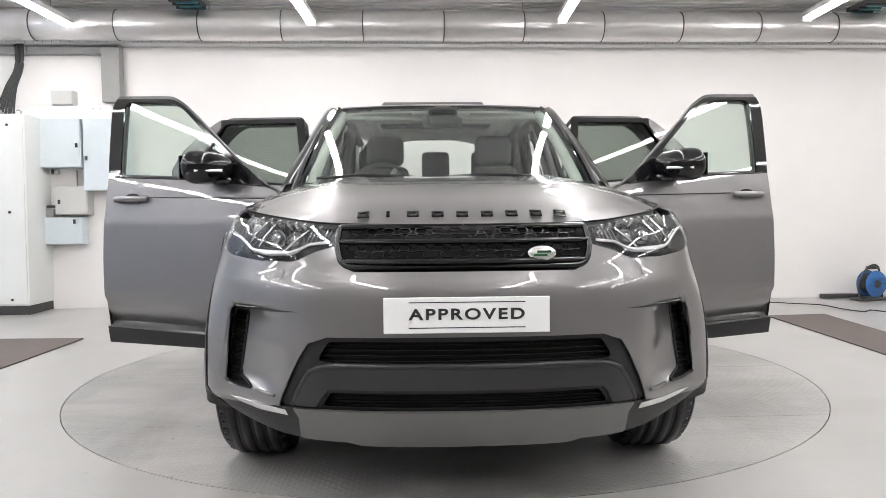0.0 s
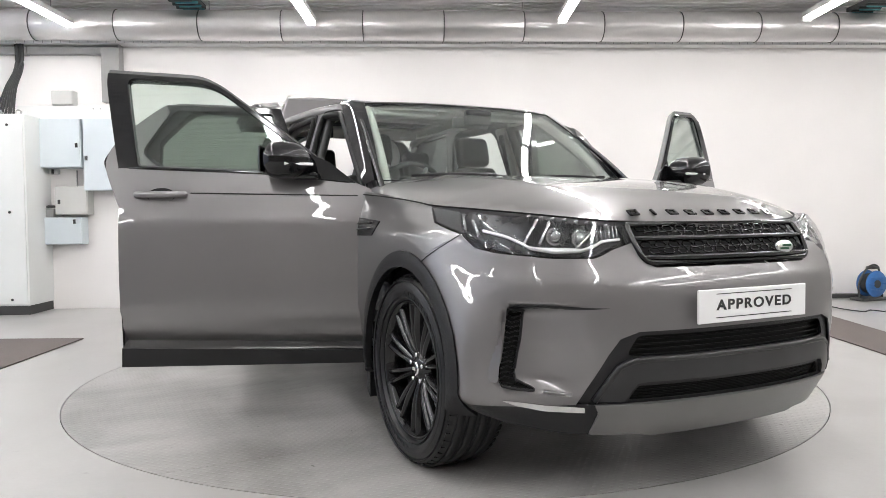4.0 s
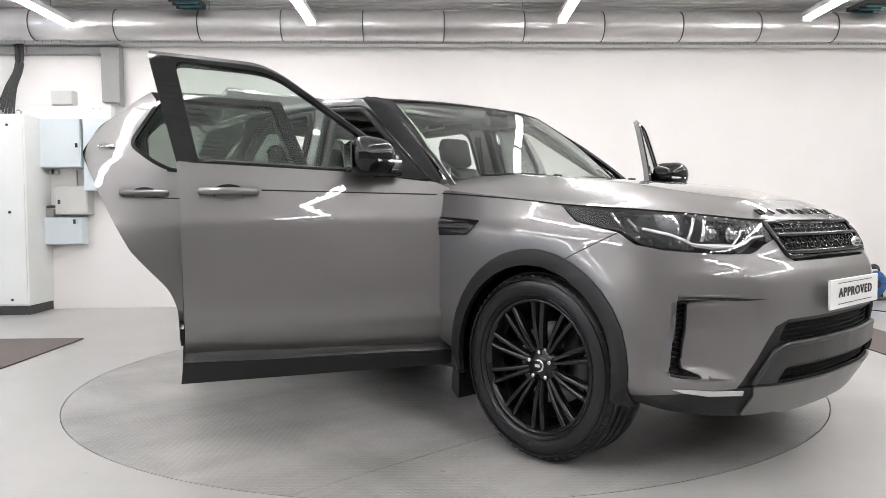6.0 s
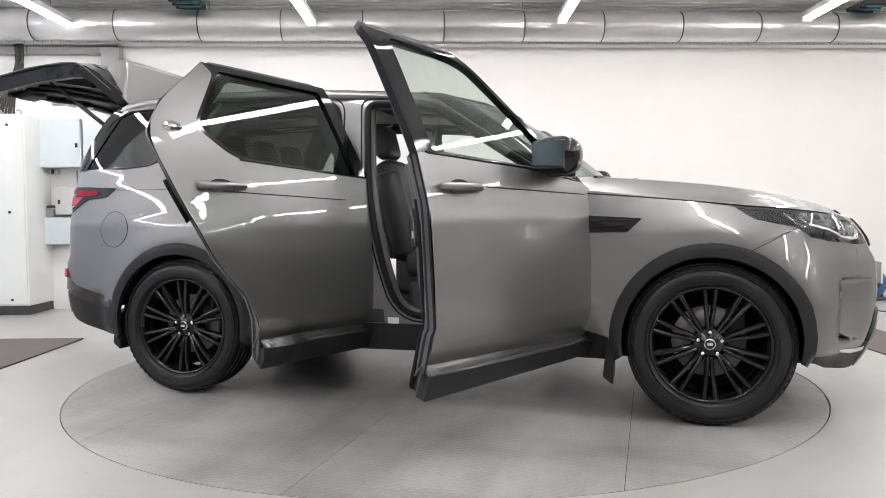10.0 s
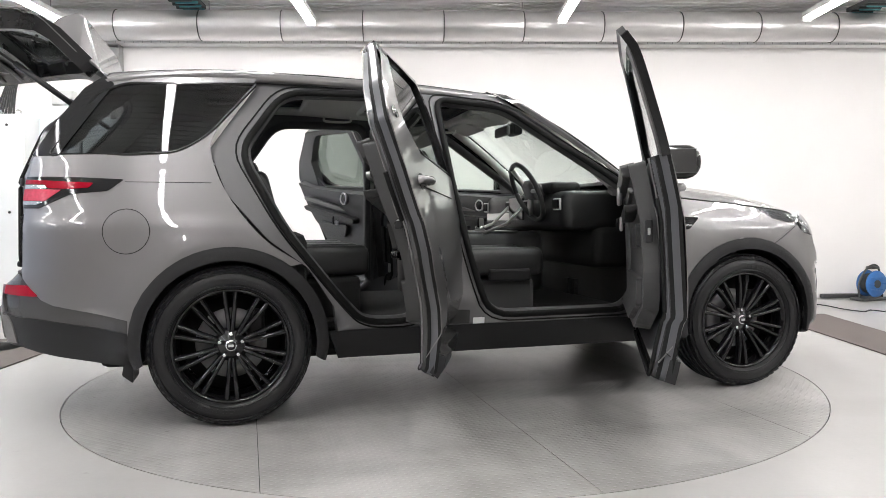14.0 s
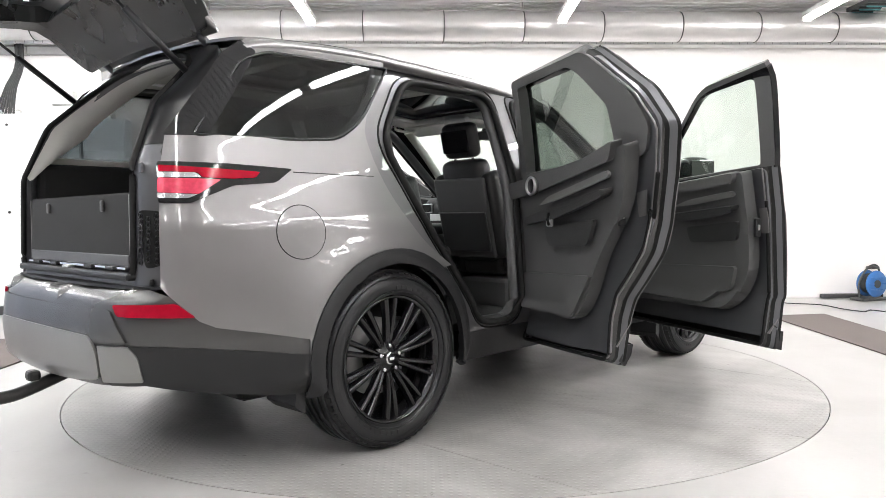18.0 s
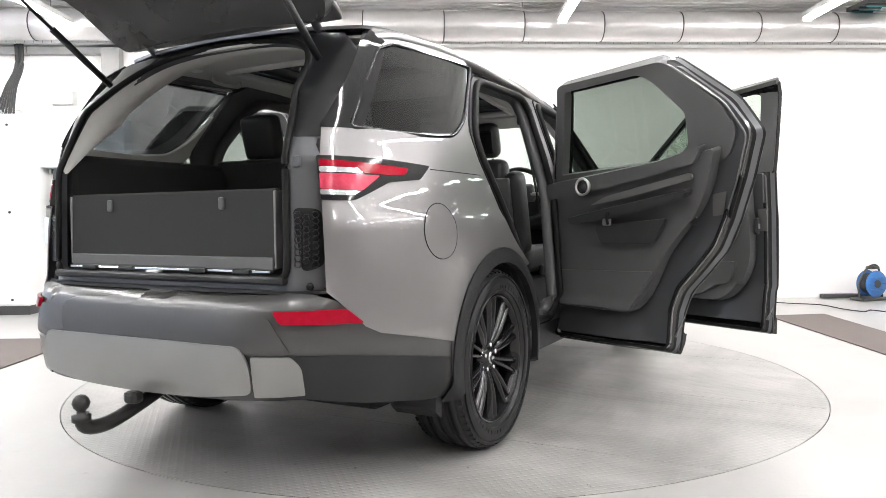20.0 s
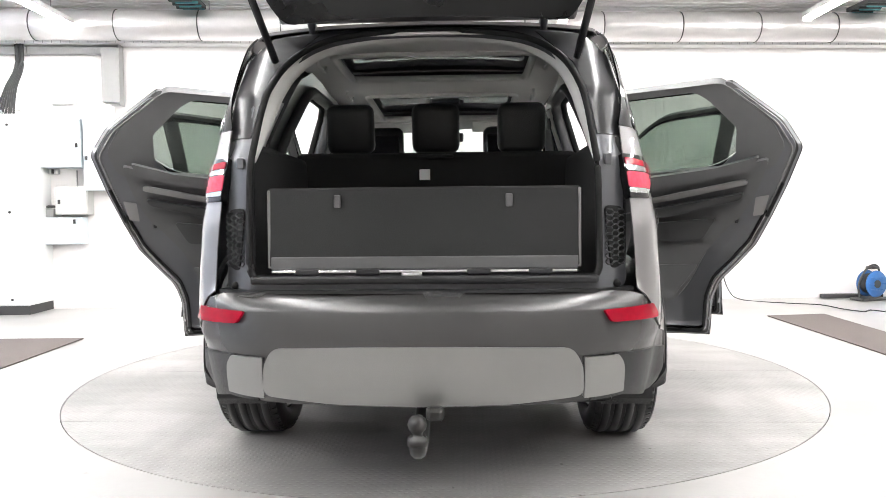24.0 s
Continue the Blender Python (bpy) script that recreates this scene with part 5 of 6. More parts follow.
            # inner pressing in the shaded copy of the body paint, with a black card
            outer = rounded([(p[0], p[1]) for p in (DOOR_F if front else DOOR_R)], 0.03)
            low = [p for p in outer]
            press = sheet([(x, z) for x, z in (rounded([(0.785, 0.43), (0.785, 1.12), (0.72, 1.17), (-0.39, 1.24), (-0.375, 1.05), (-0.37, 0.60), (-0.38, 0.36), (0.785, 0.36)], 0.03) if front else
                           rounded([(-0.41, 0.35), (-0.395, 1.20), (-1.21, 1.262), (-1.38, 1.42), (-1.25, 1.66), (-1.30, 1.69), (-1.53, 1.50), (-1.612, 1.37), (-1.535, 1.175), (-1.45, 0.99), (-1.37, 0.845), (-1.27, 0.73), (-1.175, 0.625), (-1.13, 0.51), (-1.12, 0.35)], 0.04))],
                          on_side(-0.085), step=0.06, thick=0.02, out=(-1.0, 9, 0.9))
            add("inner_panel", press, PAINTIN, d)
            k0 = next(i for i in range(len(low)) if low[i][1] < 1.26 and low[i - 1][1] >= 1.26) if front else 0
            strip = [low[(k0 + i) % len(low)] for i in range(len(low) + (0 if front else 1))]
            if front:
                strip = strip[:next(i for i in range(len(strip)) if strip[i][1] >= 1.26)]
            # painted return and flange take darker materials for the shade they lie in
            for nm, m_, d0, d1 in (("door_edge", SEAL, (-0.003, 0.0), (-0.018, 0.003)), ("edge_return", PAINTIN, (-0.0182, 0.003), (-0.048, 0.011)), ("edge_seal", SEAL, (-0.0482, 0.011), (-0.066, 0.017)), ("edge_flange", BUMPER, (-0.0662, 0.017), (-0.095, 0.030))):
                b = bmesh.new()
                mid = Vector((0.2, 0.9)) if front else Vector((-0.85, 1.0))
                rows = [[b.verts.new(side(x + (mid.x - x) * k * 2.2, z + (mid.y - z) * k * 1.6, li)) for x, z in strip] for li, k in (d0, d1)]
                for i in range(len(strip) - 1):
                    b.faces.new((rows[0][i], rows[0][i + 1], rows[1][i + 1], rows[1][i])).smooth = True
                add(nm, b, m_, d)
            k0 = next(i for i in range(len(outer)) if outer[i][1] < 1.2 and outer[i - 1][1] >= 1.2)
            ring = [outer[(k0 + i) % len(outer)] for i in range(len(outer))]
            pts = [side(x - (0.03 if x > (0.2 if front else -0.8) else -0.03), z - (0.02 if z > 1.0 else -0.03), -0.092) for x, z in ring if z < 1.2]
            add("door_seal", tube(pts, 0.010, 6), SEAL, d)
            # window frame inside
            pts = [side(x, z, -0.055) for x, z in win]
            lining = frame_o if front else rounded([(-0.42, 1.19), (-0.57, 1.69), (-1.24, 1.712), (-1.49, 1.50), (-1.555, 1.37), (-1.49, 1.25), (-1.20, 1.22)], 0.04)
            win_in = win if front else rounded([(-0.475, 1.225, 0.015), (-0.615, 1.655, 0.02), (-1.09, 1.675, 0.03), (-1.16, 1.632, 0.03), (-1.306, 1.475, 0.02), (-1.292, 1.27, 0.02)], 0.02)
            add("frame_lining", sheet(lining, on_side(-0.045 if front else -0.10), (win_in,), 0.05, 0.03 if front else 0.06, (0, 9, 1.4)), TRIM, d)
            add("door_card", sh(inner, -0.105, (), 0.07, 0.06), TRIM, d, "black door card")
            c = side(spk[0], spk[1], -0.216 if front else -0.224)
            add("speaker_ring", put(lathe([(0.034, -0.002), (0.042, -0.014), (0.049, -0.006), (0.044, 0.012)], 28, "y", closed=True), Matrix.Translation(c)), ALU, d, "bright speaker ring")
            add("speaker", put(lathe([(0.0, -0.008), (0.036, -0.004), (0.036, 0.01)], 20, "y"), Matrix.Translation(c)), CLAD, d)
            if front:
                pieces = (("door_shelf", [(0.72, 1.155), (0.72, 1.095), (0.3, 1.125), (-0.27, 1.175), (-0.29, 1.232)], -0.150, 0.060, TRIM, ""),
                          ("bright_inlay", [(0.27, 1.050), (0.12, 1.088), (-0.25, 1.128), (-0.26, 1.098), (0.05, 1.062)], -0.178, 0.018, SATIN, "satin metal inlay"),
                          ("armrest", [(0.40, 1.005), (0.38, 0.962), (0.0, 0.985), (-0.25, 1.020), (-0.27, 1.055)], -0.168, 0.060, LEATHER, ""),
                          ("card_crease", [(0.16, 0.93), (0.13, 0.84), (-0.24, 0.86), (-0.26, 0.965)], -0.172, 0.022, LEATHER, ""),
                          ("door_pocket", [(0.72, 0.69), (0.72, 0.50), (0.0, 0.50), (-0.20, 0.60), (-0.23, 0.72)], -0.150, 0.050, TRIM, ""))
            else:
                pieces = (("door_shelf", [(-0.45, 1.185), (-0.45, 1.10), (-0.75, 1.135), (-1.38, 1.245), (-1.43, 1.325), (-1.2, 1.268)], -0.150, 0.060, TRIM, ""),
                          ("bright_inlay", [(-0.74, 1.055), (-0.85, 1.10), (-1.36, 1.195), (-1.37, 1.165), (-0.95, 1.085)], -0.200, 0.018, SATIN, "satin metal inlay"),
                          ("armrest", [(-0.60, 1.0), (-0.62, 0.955), (-1.0, 1.015), (-1.33, 1.09), (-1.35, 1.125)], -0.190, 0.060, LEATHER, ""),
                          ("card_crease", [(-0.76, 0.945), (-0.80, 0.85), (-1.12, 0.86), (-1.20, 0.985)], -0.195, 0.022, LEATHER, ""),
                          ("door_pocket", [(-0.46, 0.70), (-0.46, 0.51), (-0.95, 0.51), (-1.10, 0.72)], -0.150, 0.045, TRIM, ""))
            for nm, o, li, th, m_, lab in pieces:
                add(nm, sheet(rounded(o, 0.025, 4), on_side(li), step=0.05, thick=th, out=CORE), m_, d, lab)
            hx = 0.36 if front else -0.865
            add("pull_surround", put(box(0, 0, 0, 0.05, 0.018, 0.075, 0.008), Matrix.Translation(side(hx, 0.955 if front else 0.985, -0.233 if front else -0.242))), ALU, d)
            add("pull_handle", put(tube(curve([(-0.02, -0.008, -0.03), (-0.018, -0.016, 0.0), (-0.02, -0.008, 0.03)], 4), 0.007, 6), Matrix.Translation(side(hx, 0.955 if front else 0.985, -0.240 if front else -0.250))), SEAL, d, "dark inner door pull in a bright surround")
            bead = [side(x + (mid.x - x) * 0.06, z + (mid.y - z) * 0.05, -0.092) for x, z in strip]
            add("edge_bead", tube(bead, 0.005, 5), PAINT, d)
            plate = [(-0.335, 1.03), (-0.388, 1.035), (-0.388, 0.90), (-0.335, 0.90)] if front else [(-1.40, 1.095), (-1.472, 1.107), (-1.440, 1.0), (-1.385, 0.991)]
            add("latch_plate", sheet(rounded(plate, 0.008), on_side(-0.108), step=0.05, thick=0.004, out=CORE), PAINT, d)
            lx = -0.345 if front else -1.30
            lz = 0.93 if front else 1.0
            add("latch", box(lx, 0.805, lz, 0.022, 0.035, 0.10, 0.008), CLAD, d)
            add("latch_tongue", box(lx - 0.006, 0.805, lz, 0.022, 0.012, 0.03, 0.003), ALU, d)
            add("hinge", box(hinge.x - 0.03, 0.85, 0.62, 0.05, 0.04, 0.09, 0.008), PAINTIN, d)
            add("hinge", box(hinge.x - 0.03, 0.85, 0.98, 0.05, 0.04, 0.09, 0.008), PAINTIN, d)
            # outer handle: bar over a flat cup, its shaded upper half put on in black
            hz = 1.115 if front else 1.145
            cup = sheet([(handle_x + 0.07 * math.cos(a * math.pi / 10), hz + 0.036 * math.sin(a * math.pi / 10)) for a in range(20)], on_side(0.0015), step=0.05, thick=0.002, out=CORE)
            add("handle_cup_shade", cup, SEAL, d)
            dish = sheet([(handle_x + 0.060 * math.cos(math.pi + a * math.pi / 10), hz - 0.010 + 0.026 * math.sin(math.pi + a * math.pi / 10)) for a in range(11)], on_side(0.003), step=0.05, thick=0.002, out=CORE)
            add("handle_dish", dish, PAINT, d)
            hb = tube(curve([side(handle_x + dx, hz + 0.004, li) for dx, li in ((-0.115, 0.006), (-0.10, 0.022), (0.0, 0.040), (0.10, 0.022), (0.115, 0.006))], 5), 0.015, 10, flat=1.1)
            add("door_handle", hb, PAINT, d, "body-coloured door handle")
            if front:
                mirrors(d, s, M)
                add("mirror_sail", sh(rounded([(0.72, 1.175), (0.60, 1.27), (0.44, 1.34), (0.48, 1.195)], 0.01), 0.004, (), 0.012), GLOSSB, d)
            else:
                e = lathe([(0.0, 0.004), (1.0, 0.003), (1.0, -0.003)], 28, "y")
                for v in e.verts:
                    v.co = Vector((v.co.x * 0.046, v.co.y, v.co.z * 0.023))
                bp = side(-1.515, 1.405, 0.003)
                add("badge", put(e, Matrix.Translation(bp) @ pose(0, 0, 0, 14, 0, 0)), CHROME, d, "small oval badge")
                e = lathe([(0.0, 0.005), (1.0, 0.0045), (1.0, -0.003)], 28, "y")
                for v in e.verts:
                    v.co = Vector((v.co.x * 0.039, v.co.y, v.co.z * 0.018))
                add("badge_field", put(e, Matrix.Translation(bp) @ pose(0, 0, 0, 14, 0, 0)), LAMPIN, d)


def tail():
    # rear frame round the boot opening, in the car's cross plane
    def rear_x(z):
        return float(np.interp(z, (0.74, 1.20, 1.45, 1.64, 1.75), (-2.455, -2.445, -2.34, -2.14, -2.04)))
    def frame_x(y, z):
        return rear_x(z) + 2.4 * max(0.0, abs(y) - 0.60) ** 1.5
    outer = [(0.0, 1.748), (0.40, 1.735), (0.60, 1.70), (0.690, 1.60), (0.700, 1.36), (0.692, 1.20), (0.695, 1.0), (0.71, 0.745), (0.0, 0.745)]
    outer = rounded([(y, z, 0.05 if 0 < y < .79 else 0) for y, z in outer], 0.05)
    outer = outer + [(-y, z) for y, z in reversed(outer)][1:-1]
    opening = [(0.0, 1.728), (0.20, 1.722), (0.36, 1.695), (0.46, 1.645), (0.53, 1.56), (0.57, 1.40), (0.595, 1.15), (0.60, 0.782)]
    opening = rounded([(-y, z) for y, z in opening[::-1]] + opening[1:], 0.06)
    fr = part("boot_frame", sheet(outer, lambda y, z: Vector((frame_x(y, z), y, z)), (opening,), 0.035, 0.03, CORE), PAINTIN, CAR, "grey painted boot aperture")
    pts = [Vector((rear_x(z) - 0.008, y, z)) for y, z in opening]
    part("boot_seal", tube(pts + pts[:2], 0.013, 6), SEAL, fr, "black rubber boot seal")
    up = sorted([(y, z) for y, z in opening if z > 1.2], key=lambda p: math.atan2(p[0], p[1] - 1.15))
    lb = bmesh.new()
    rows = [[lb.verts.new((rear_x(z) + dx * min(1.0, 0.15 + max(0.0, z - 1.2) * 4), y * (1 - (1 - k) * min(1.0, 0.3 + max(0.0, z - 1.2) * 4)), z + dz)) for y, z in up] for dx, k, dz in ((0.012, 0.99, -0.004), (0.06, 0.968, -0.018), (0.13, 0.972, -0.014), (0.20, 1.0, 0.01))]
    for p, q in zip(rows, rows[1:]):
        for i in range(len(up) - 1):
            lb.faces.new((p[i], p[i + 1], q[i + 1], q[i])).smooth = True
    part("boot_lining", lb, LINER, fr, "pale grey lining")
    for s in (1, -1):
        o = rounded([(s * 0.617, 1.035), (s * 0.693, 1.03), (s * 0.701, 0.835), (s * 0.645, 0.812)], 0.025)
        v = part("boot_vent", sheet(o, lambda y, z: Vector((frame_x(y, z) - 0.006, y, z)), step=0.05, thick=0.006, out=CORE), SEAL, fr, "black honeycomb vent")
        hb = bmesh.new()
        for k in range(9):
            for i in range(3):
                y, z = s * (0.636 + 0.0225 * i), 0.842 + 0.021 * k + (0.0105 if i == 1 else 0)
                if k == 8 and i == 1:
                    continue
                ring = [Vector((frame_x(y, z) - 0.013, y + 0.0148 * math.cos(a * math.pi / 3), z + 0.0115 * math.sin(a * math.pi / 3))) for a in range(7)]
                tube(ring, 0.0026, 5, bm=hb)
        part("honeycomb", hb, SATB, v)
        part("rubber_buffer", lathe([(0.0, -0.012), (0.012, -0.010), (0.014, 0.0)], 14, "x", (frame_x(0.665, .755) - 0.004, s * 0.665, 0.765)), SEAL, fr)
        part("frame_clip", box(frame_x(0.63, 1.19) - 0.006, s * 0.632, 1.19, 0.012, 0.026, 0.04, 0.005), PAINTIN, fr)
        pil = [(s * 0.600, 1.28), (s * 0.695, 1.28), (s * 0.698, 1.36), (s * 0.686, 1.60), (s * 0.595, 1.698), (s * 0.42, 1.715), (s * 0.478, 1.650), (s * 0.545, 1.565), (s * 0.583, 1.40)]
        part("pillar_cover", sheet(pil, lambda y, z: Vector((frame_x(y, z) - 0.005, y, z)), step=0.04, thick=0.004, out=CORE), SATB, fr, "black pillar cover")
        # lamps wrap from the flank to the frame
        L = [(u_rear(0.735), 1.213), (u_side(-2.20), 1.207), (u_side(-1.945), 1.194), (u_side(-2.02), 1.139), (u_side(-2.19), 1.125), (u_side(-2.345), 1.058), (u_rear(0.745), 1.060)]
        lamp = part("tail_lamp", sheet([(s * u, z) for u, z in rounded(L, 0.012, 3)], lambda u, z: skin(u, z, 0.006), step=0.04, thick=0.03, out=CORE), GLOSSB, CAR, "red and clear tail lamp with a black point")
        e0 = u_rear(0.742)
        for o, m in (([(e0, 1.200), (u_side(-2.084), 1.178), (u_side(-2.105), 1.155), (u_side(-2.19), 1.150), (u_side(-2.30), 1.153), (u_side(-2.32), 1.172), (e0, 1.176)], RED),
                     ([(e0, 1.174), (u_side(-2.322), 1.170), (u_side(-2.305), 1.153), (e0, 1.155)], LAMPIN),
                     ([(e0, 1.152), (u_side(-2.235), 1.146), (u_side(-2.315), 1.092), (e0, 1.098)], PINK),
                     ([(e0, 1.096), (u_side(-2.318), 1.090), (u_side(-2.35), 1.076), (e0, 1.078)], LAMPIN)):
            part("lamp_lens", sheet([(s * u, z) for u, z in rounded(o, 0.008, 3)], lambda u, z: skin(u, z, 0.010), step=0.04, thick=0.004, out=CORE), m, lamp)
        # bumper reflector
        o = [(u_rear(0.60), 0.690), (u_side(-2.392), 0.694), (u_side(-2.335), 0.641), (u_rear(0.625), 0.648)]
        part("reflector", sheet([(s * u, z) for u, z in rounded(o, 0.012, 3)], lambda u, z: skin(u, z, 0.010), step=0.04, thick=0.012, out=CORE), RED, CAR, "red bumper reflector")
    # bumper: dark skin with silver valance
    half = [(UMAX, 0.748), (u_rear(0.60), 0.748), (u_rear(0.72), 0.742), (u_side(-2.395), 0.712), (u_side(-2.325), 0.637), (u_side(-2.27), 0.610), (u_side(-2.10), 0.575), (u_side(-1.93), 0.536), (u_side(-1.915), 0.31), (u_side(-2.03), 0.312), (u_side(-2.29), 0.350), (u_rear(0.70), 0.392), (u_rear(0.45), 0.380), (UMAX, 0.37)]
    def rear_chart(u, z):
        return skin(u, z, -0.006) if u <= UMAX else skin(-(2 * UMAX - u), z, -0.006)
    full = half + [(2 * UMAX - u, z) for u, z in reversed(half)][1:-1]
    bp = part("rear_bumper", sheet(full, rear_chart, (), 0.05, 0.006, CORE), BUMPER, CAR, "dark grey rear bumper")
    part("bumper_top", sheet([(-0.725, -2.41), (-0.58, -2.485), (-0.3, -2.515), (0.3, -2.515), (0.58, -2.485), (0.725, -2.41), (0.725, -2.36), (-0.725, -2.36)], lambda y, x: Vector((x, y, 0.752)), step=0.1, thick=0.01, out=(0, 0, 0)), CLAD, bp)
    def rr(pts, lift, m, nm, lab="", th=0.012):
        part(nm, sheet([(u_rear(y) if y >= 0 else 2 * UMAX - u_rear(-y), z) for y, z in rounded(pts, 0.03)], lambda u, z: (skin(u, z, lift) if u <= UMAX else skin(-(2 * UMAX - u), z, lift)), step=0.04, thick=th, out=CORE), m, bp, lab)
    rr([(0.53, 0.41), (0.525, 0.51), (0.49, 0.572), (0.2, 0.578), (-0.2, 0.578), (-0.49, 0.572), (-0.525, 0.51), (-0.53, 0.41), (-0.3, 0.385), (0, 0.377), (0.3, 0.385)], 0.012, SILVER, "skid_plate", "satin silver rear skid plate")
    rr([(0.585, 0.672, 0.02), (0.655, 0.548, 0.01), (0.49, 0.548, 0), (-0.49, 0.548, 0), (-0.655, 0.548, 0.01), (-0.585, 0.672, 0.02)], 0.005, BUMPER, "bumper_panel", th=0.01)
    for s in (1, -1):
        rr([(s * 0.534, 0.398, 0.003), (s * 0.530, 0.537, 0.003), (s * 0.655, 0.537, 0.01), (s * 0.684, 0.50, 0.02), (s * 0.694, 0.403, 0.006)], 0.006, SILVER, "skid_corner")
        lo = [(u_rear(0.64), 0.542), (u_side(-2.40), 0.530), (u_side(-2.32), 0.522), (u_side(-1.918), 0.462), (u_side(-1.914), 0.305), (u_side(-2.03), 0.306), (u_side(-2.29), 0.345), (u_rear(0.70), 0.388), (u_rear(0.56), 0.385)]
        part("bumper_lower", sheet([(s * u, z) for u, z in lo], lambda u, z: skin(u, z, -0.001), step=0.05, thick=0.004, out=CORE), CLAD, bp, "matt black lower bumper side")
    pts = curve([(-2.40, 0, 0.39), (-2.55, 0, 0.335), (-2.70, 0, 0.292), (-2.795, 0, 0.298), (-2.814, 0, 0.345)], 5)
    tb = part("tow_bar", tube(pts, 0.026, 10), TOW, CAR, "black detachable tow bar with a ball")
    part("tow_ball", lathe([(0.0, 0.030), (0.015, 0.026), (0.025, 0.015), (0.0295, 0.0), (0.025, -0.015), (0.015, -0.025), (0.015, -0.036), (0.031, -0.040), (0.031, -0.062)], 20, "z", (-2.814, 0, 0.383)), TOW, tb)
    part("tow_socket", box(-2.64, -0.045, 0.370, 0.05, 0.06, 0.045, 0.015), TOW, tb)
    # tailgate, swung up on its roof hinge
    piv = Vector((-2.08, 0, 1.745))
    T = Matrix.Translation(piv) @ Matrix.Rotation(math.radians(79), 4, "Y") @ Matrix.Translation(-piv)
    def tg(z):
        return float(np.interp(z, (0.76, 1.15, 1.40, 1.50, 1.56, 1.66, 1.745), (-2.51, -2.50, -2.475, -2.455, -2.40, -2.24, -2.09)))
    def surf(d):
        return lambda y, z: Vector((tg(z) + d + 0.10 * abs(y) ** 2.2, y, z))
    o = rounded([(-0.58, 1.69), (-0.675, 1.56), (-0.73, 1.25), (-0.745, 0.76), (0.745, 0.76), (0.73, 1.25), (0.675, 1.56), (0.58, 1.69)], 0.05)
    w = rounded([(-0.53, 1.51), (-0.61, 1.22), (0.61, 1.22), (0.53, 1.51)], 0.06)
    t = part("tailgate", put(sheet(o, surf(0), (w,), 0.06, 0.006, CORE), T), PAINT, CAR, "open grey tailgate lifted on two gas struts")
    part("tailgate_glass", put(sheet(w, surf(0.002), step=0.1, thick=0.005, out=CORE), T), DARKG, t, "dark tailgate glass")
    part("tailgate_lining", put(sheet([(y * 0.95, 0.81 + (z - 0.79) * 0.965) for y, z in o], surf(0.10), (w,), 0.08, 0.08, (-9, 0, 1.2)), T), GATE, t, "black tailgate lining")
    for s in (1, -1):
        part("lining_boss", put(box(-2.37, s * 0.46, 0.92, 0.05, 0.16, 0.14, 0.03, seg=3), T), CLAD, t)
    part("gate_lamp", put(box(-2.385, 0.16, 0.86, 0.012, 0.05, 0.03, 0.004), T), WHITE, t, "small clear tailgate lamp")
    part("pull_strap", put(box(-2.385, -0.2, 0.86, 0.02, 0.12, 0.035, 0.008), T), CLAD, t)
    for z in (0.86, 1.02, 1.12):
        part("lining_ridge", put(tube([surf(0.112)(y, z) for y in np.linspace(-0.6, 0.6, 9)], 0.014, 6), T), CLAD, t)
    part("latch", put(box(-2.40, 0, 0.84, 0.05, 0.09, 0.05, 0.01), T), ALU, t)
    wedge = slab([(-2.085, 1.772), (-2.39, 1.738), (-2.43, 1.705), (-2.41, 1.60), (-2.38, 1.575), (-2.2, 1.68)], 1.16, "y", -0.58, 0.012)
    for v in wedge.verts:
        v.co.y *= 1 - 0.75 * max(0, -2.15 - v.co.x)
        v.co.z -= 0.06 * v.co.y ** 2
    part("spoiler", put(wedge, T), PAINT, t, "body-coloured roof spoiler standing up with the tailgate")
    part("wiper", put(tube([(-2.48, -0.05, 1.25), (-2.42, 0.3, 1.30), (-2.40, 0.45, 1.33)], 0.01, 6), T), CLAD, t)
    for s in (1, -1):
        a, e = Vector((-2.215, s * 0.56, 1.585)), T @ Vector((-2.38, s * 0.61, 1.20))
        st = part("gas_strut", tube([a, a.lerp(e, 0.55)], 0.014, 8), CLAD, t)
        part("strut_rod", tube([a.lerp(e, 0.5), e], 0.007, 8), CLAD, st)
        part("tailgate_hinge", tube(curve([(-2.02, s * 0.45, 1.70), (-2.09, s * 0.45, 1.76), T @ Vector((-2.13, s * 0.45, 1.70))], 4), 0.018, 8), PAINTIN, t)


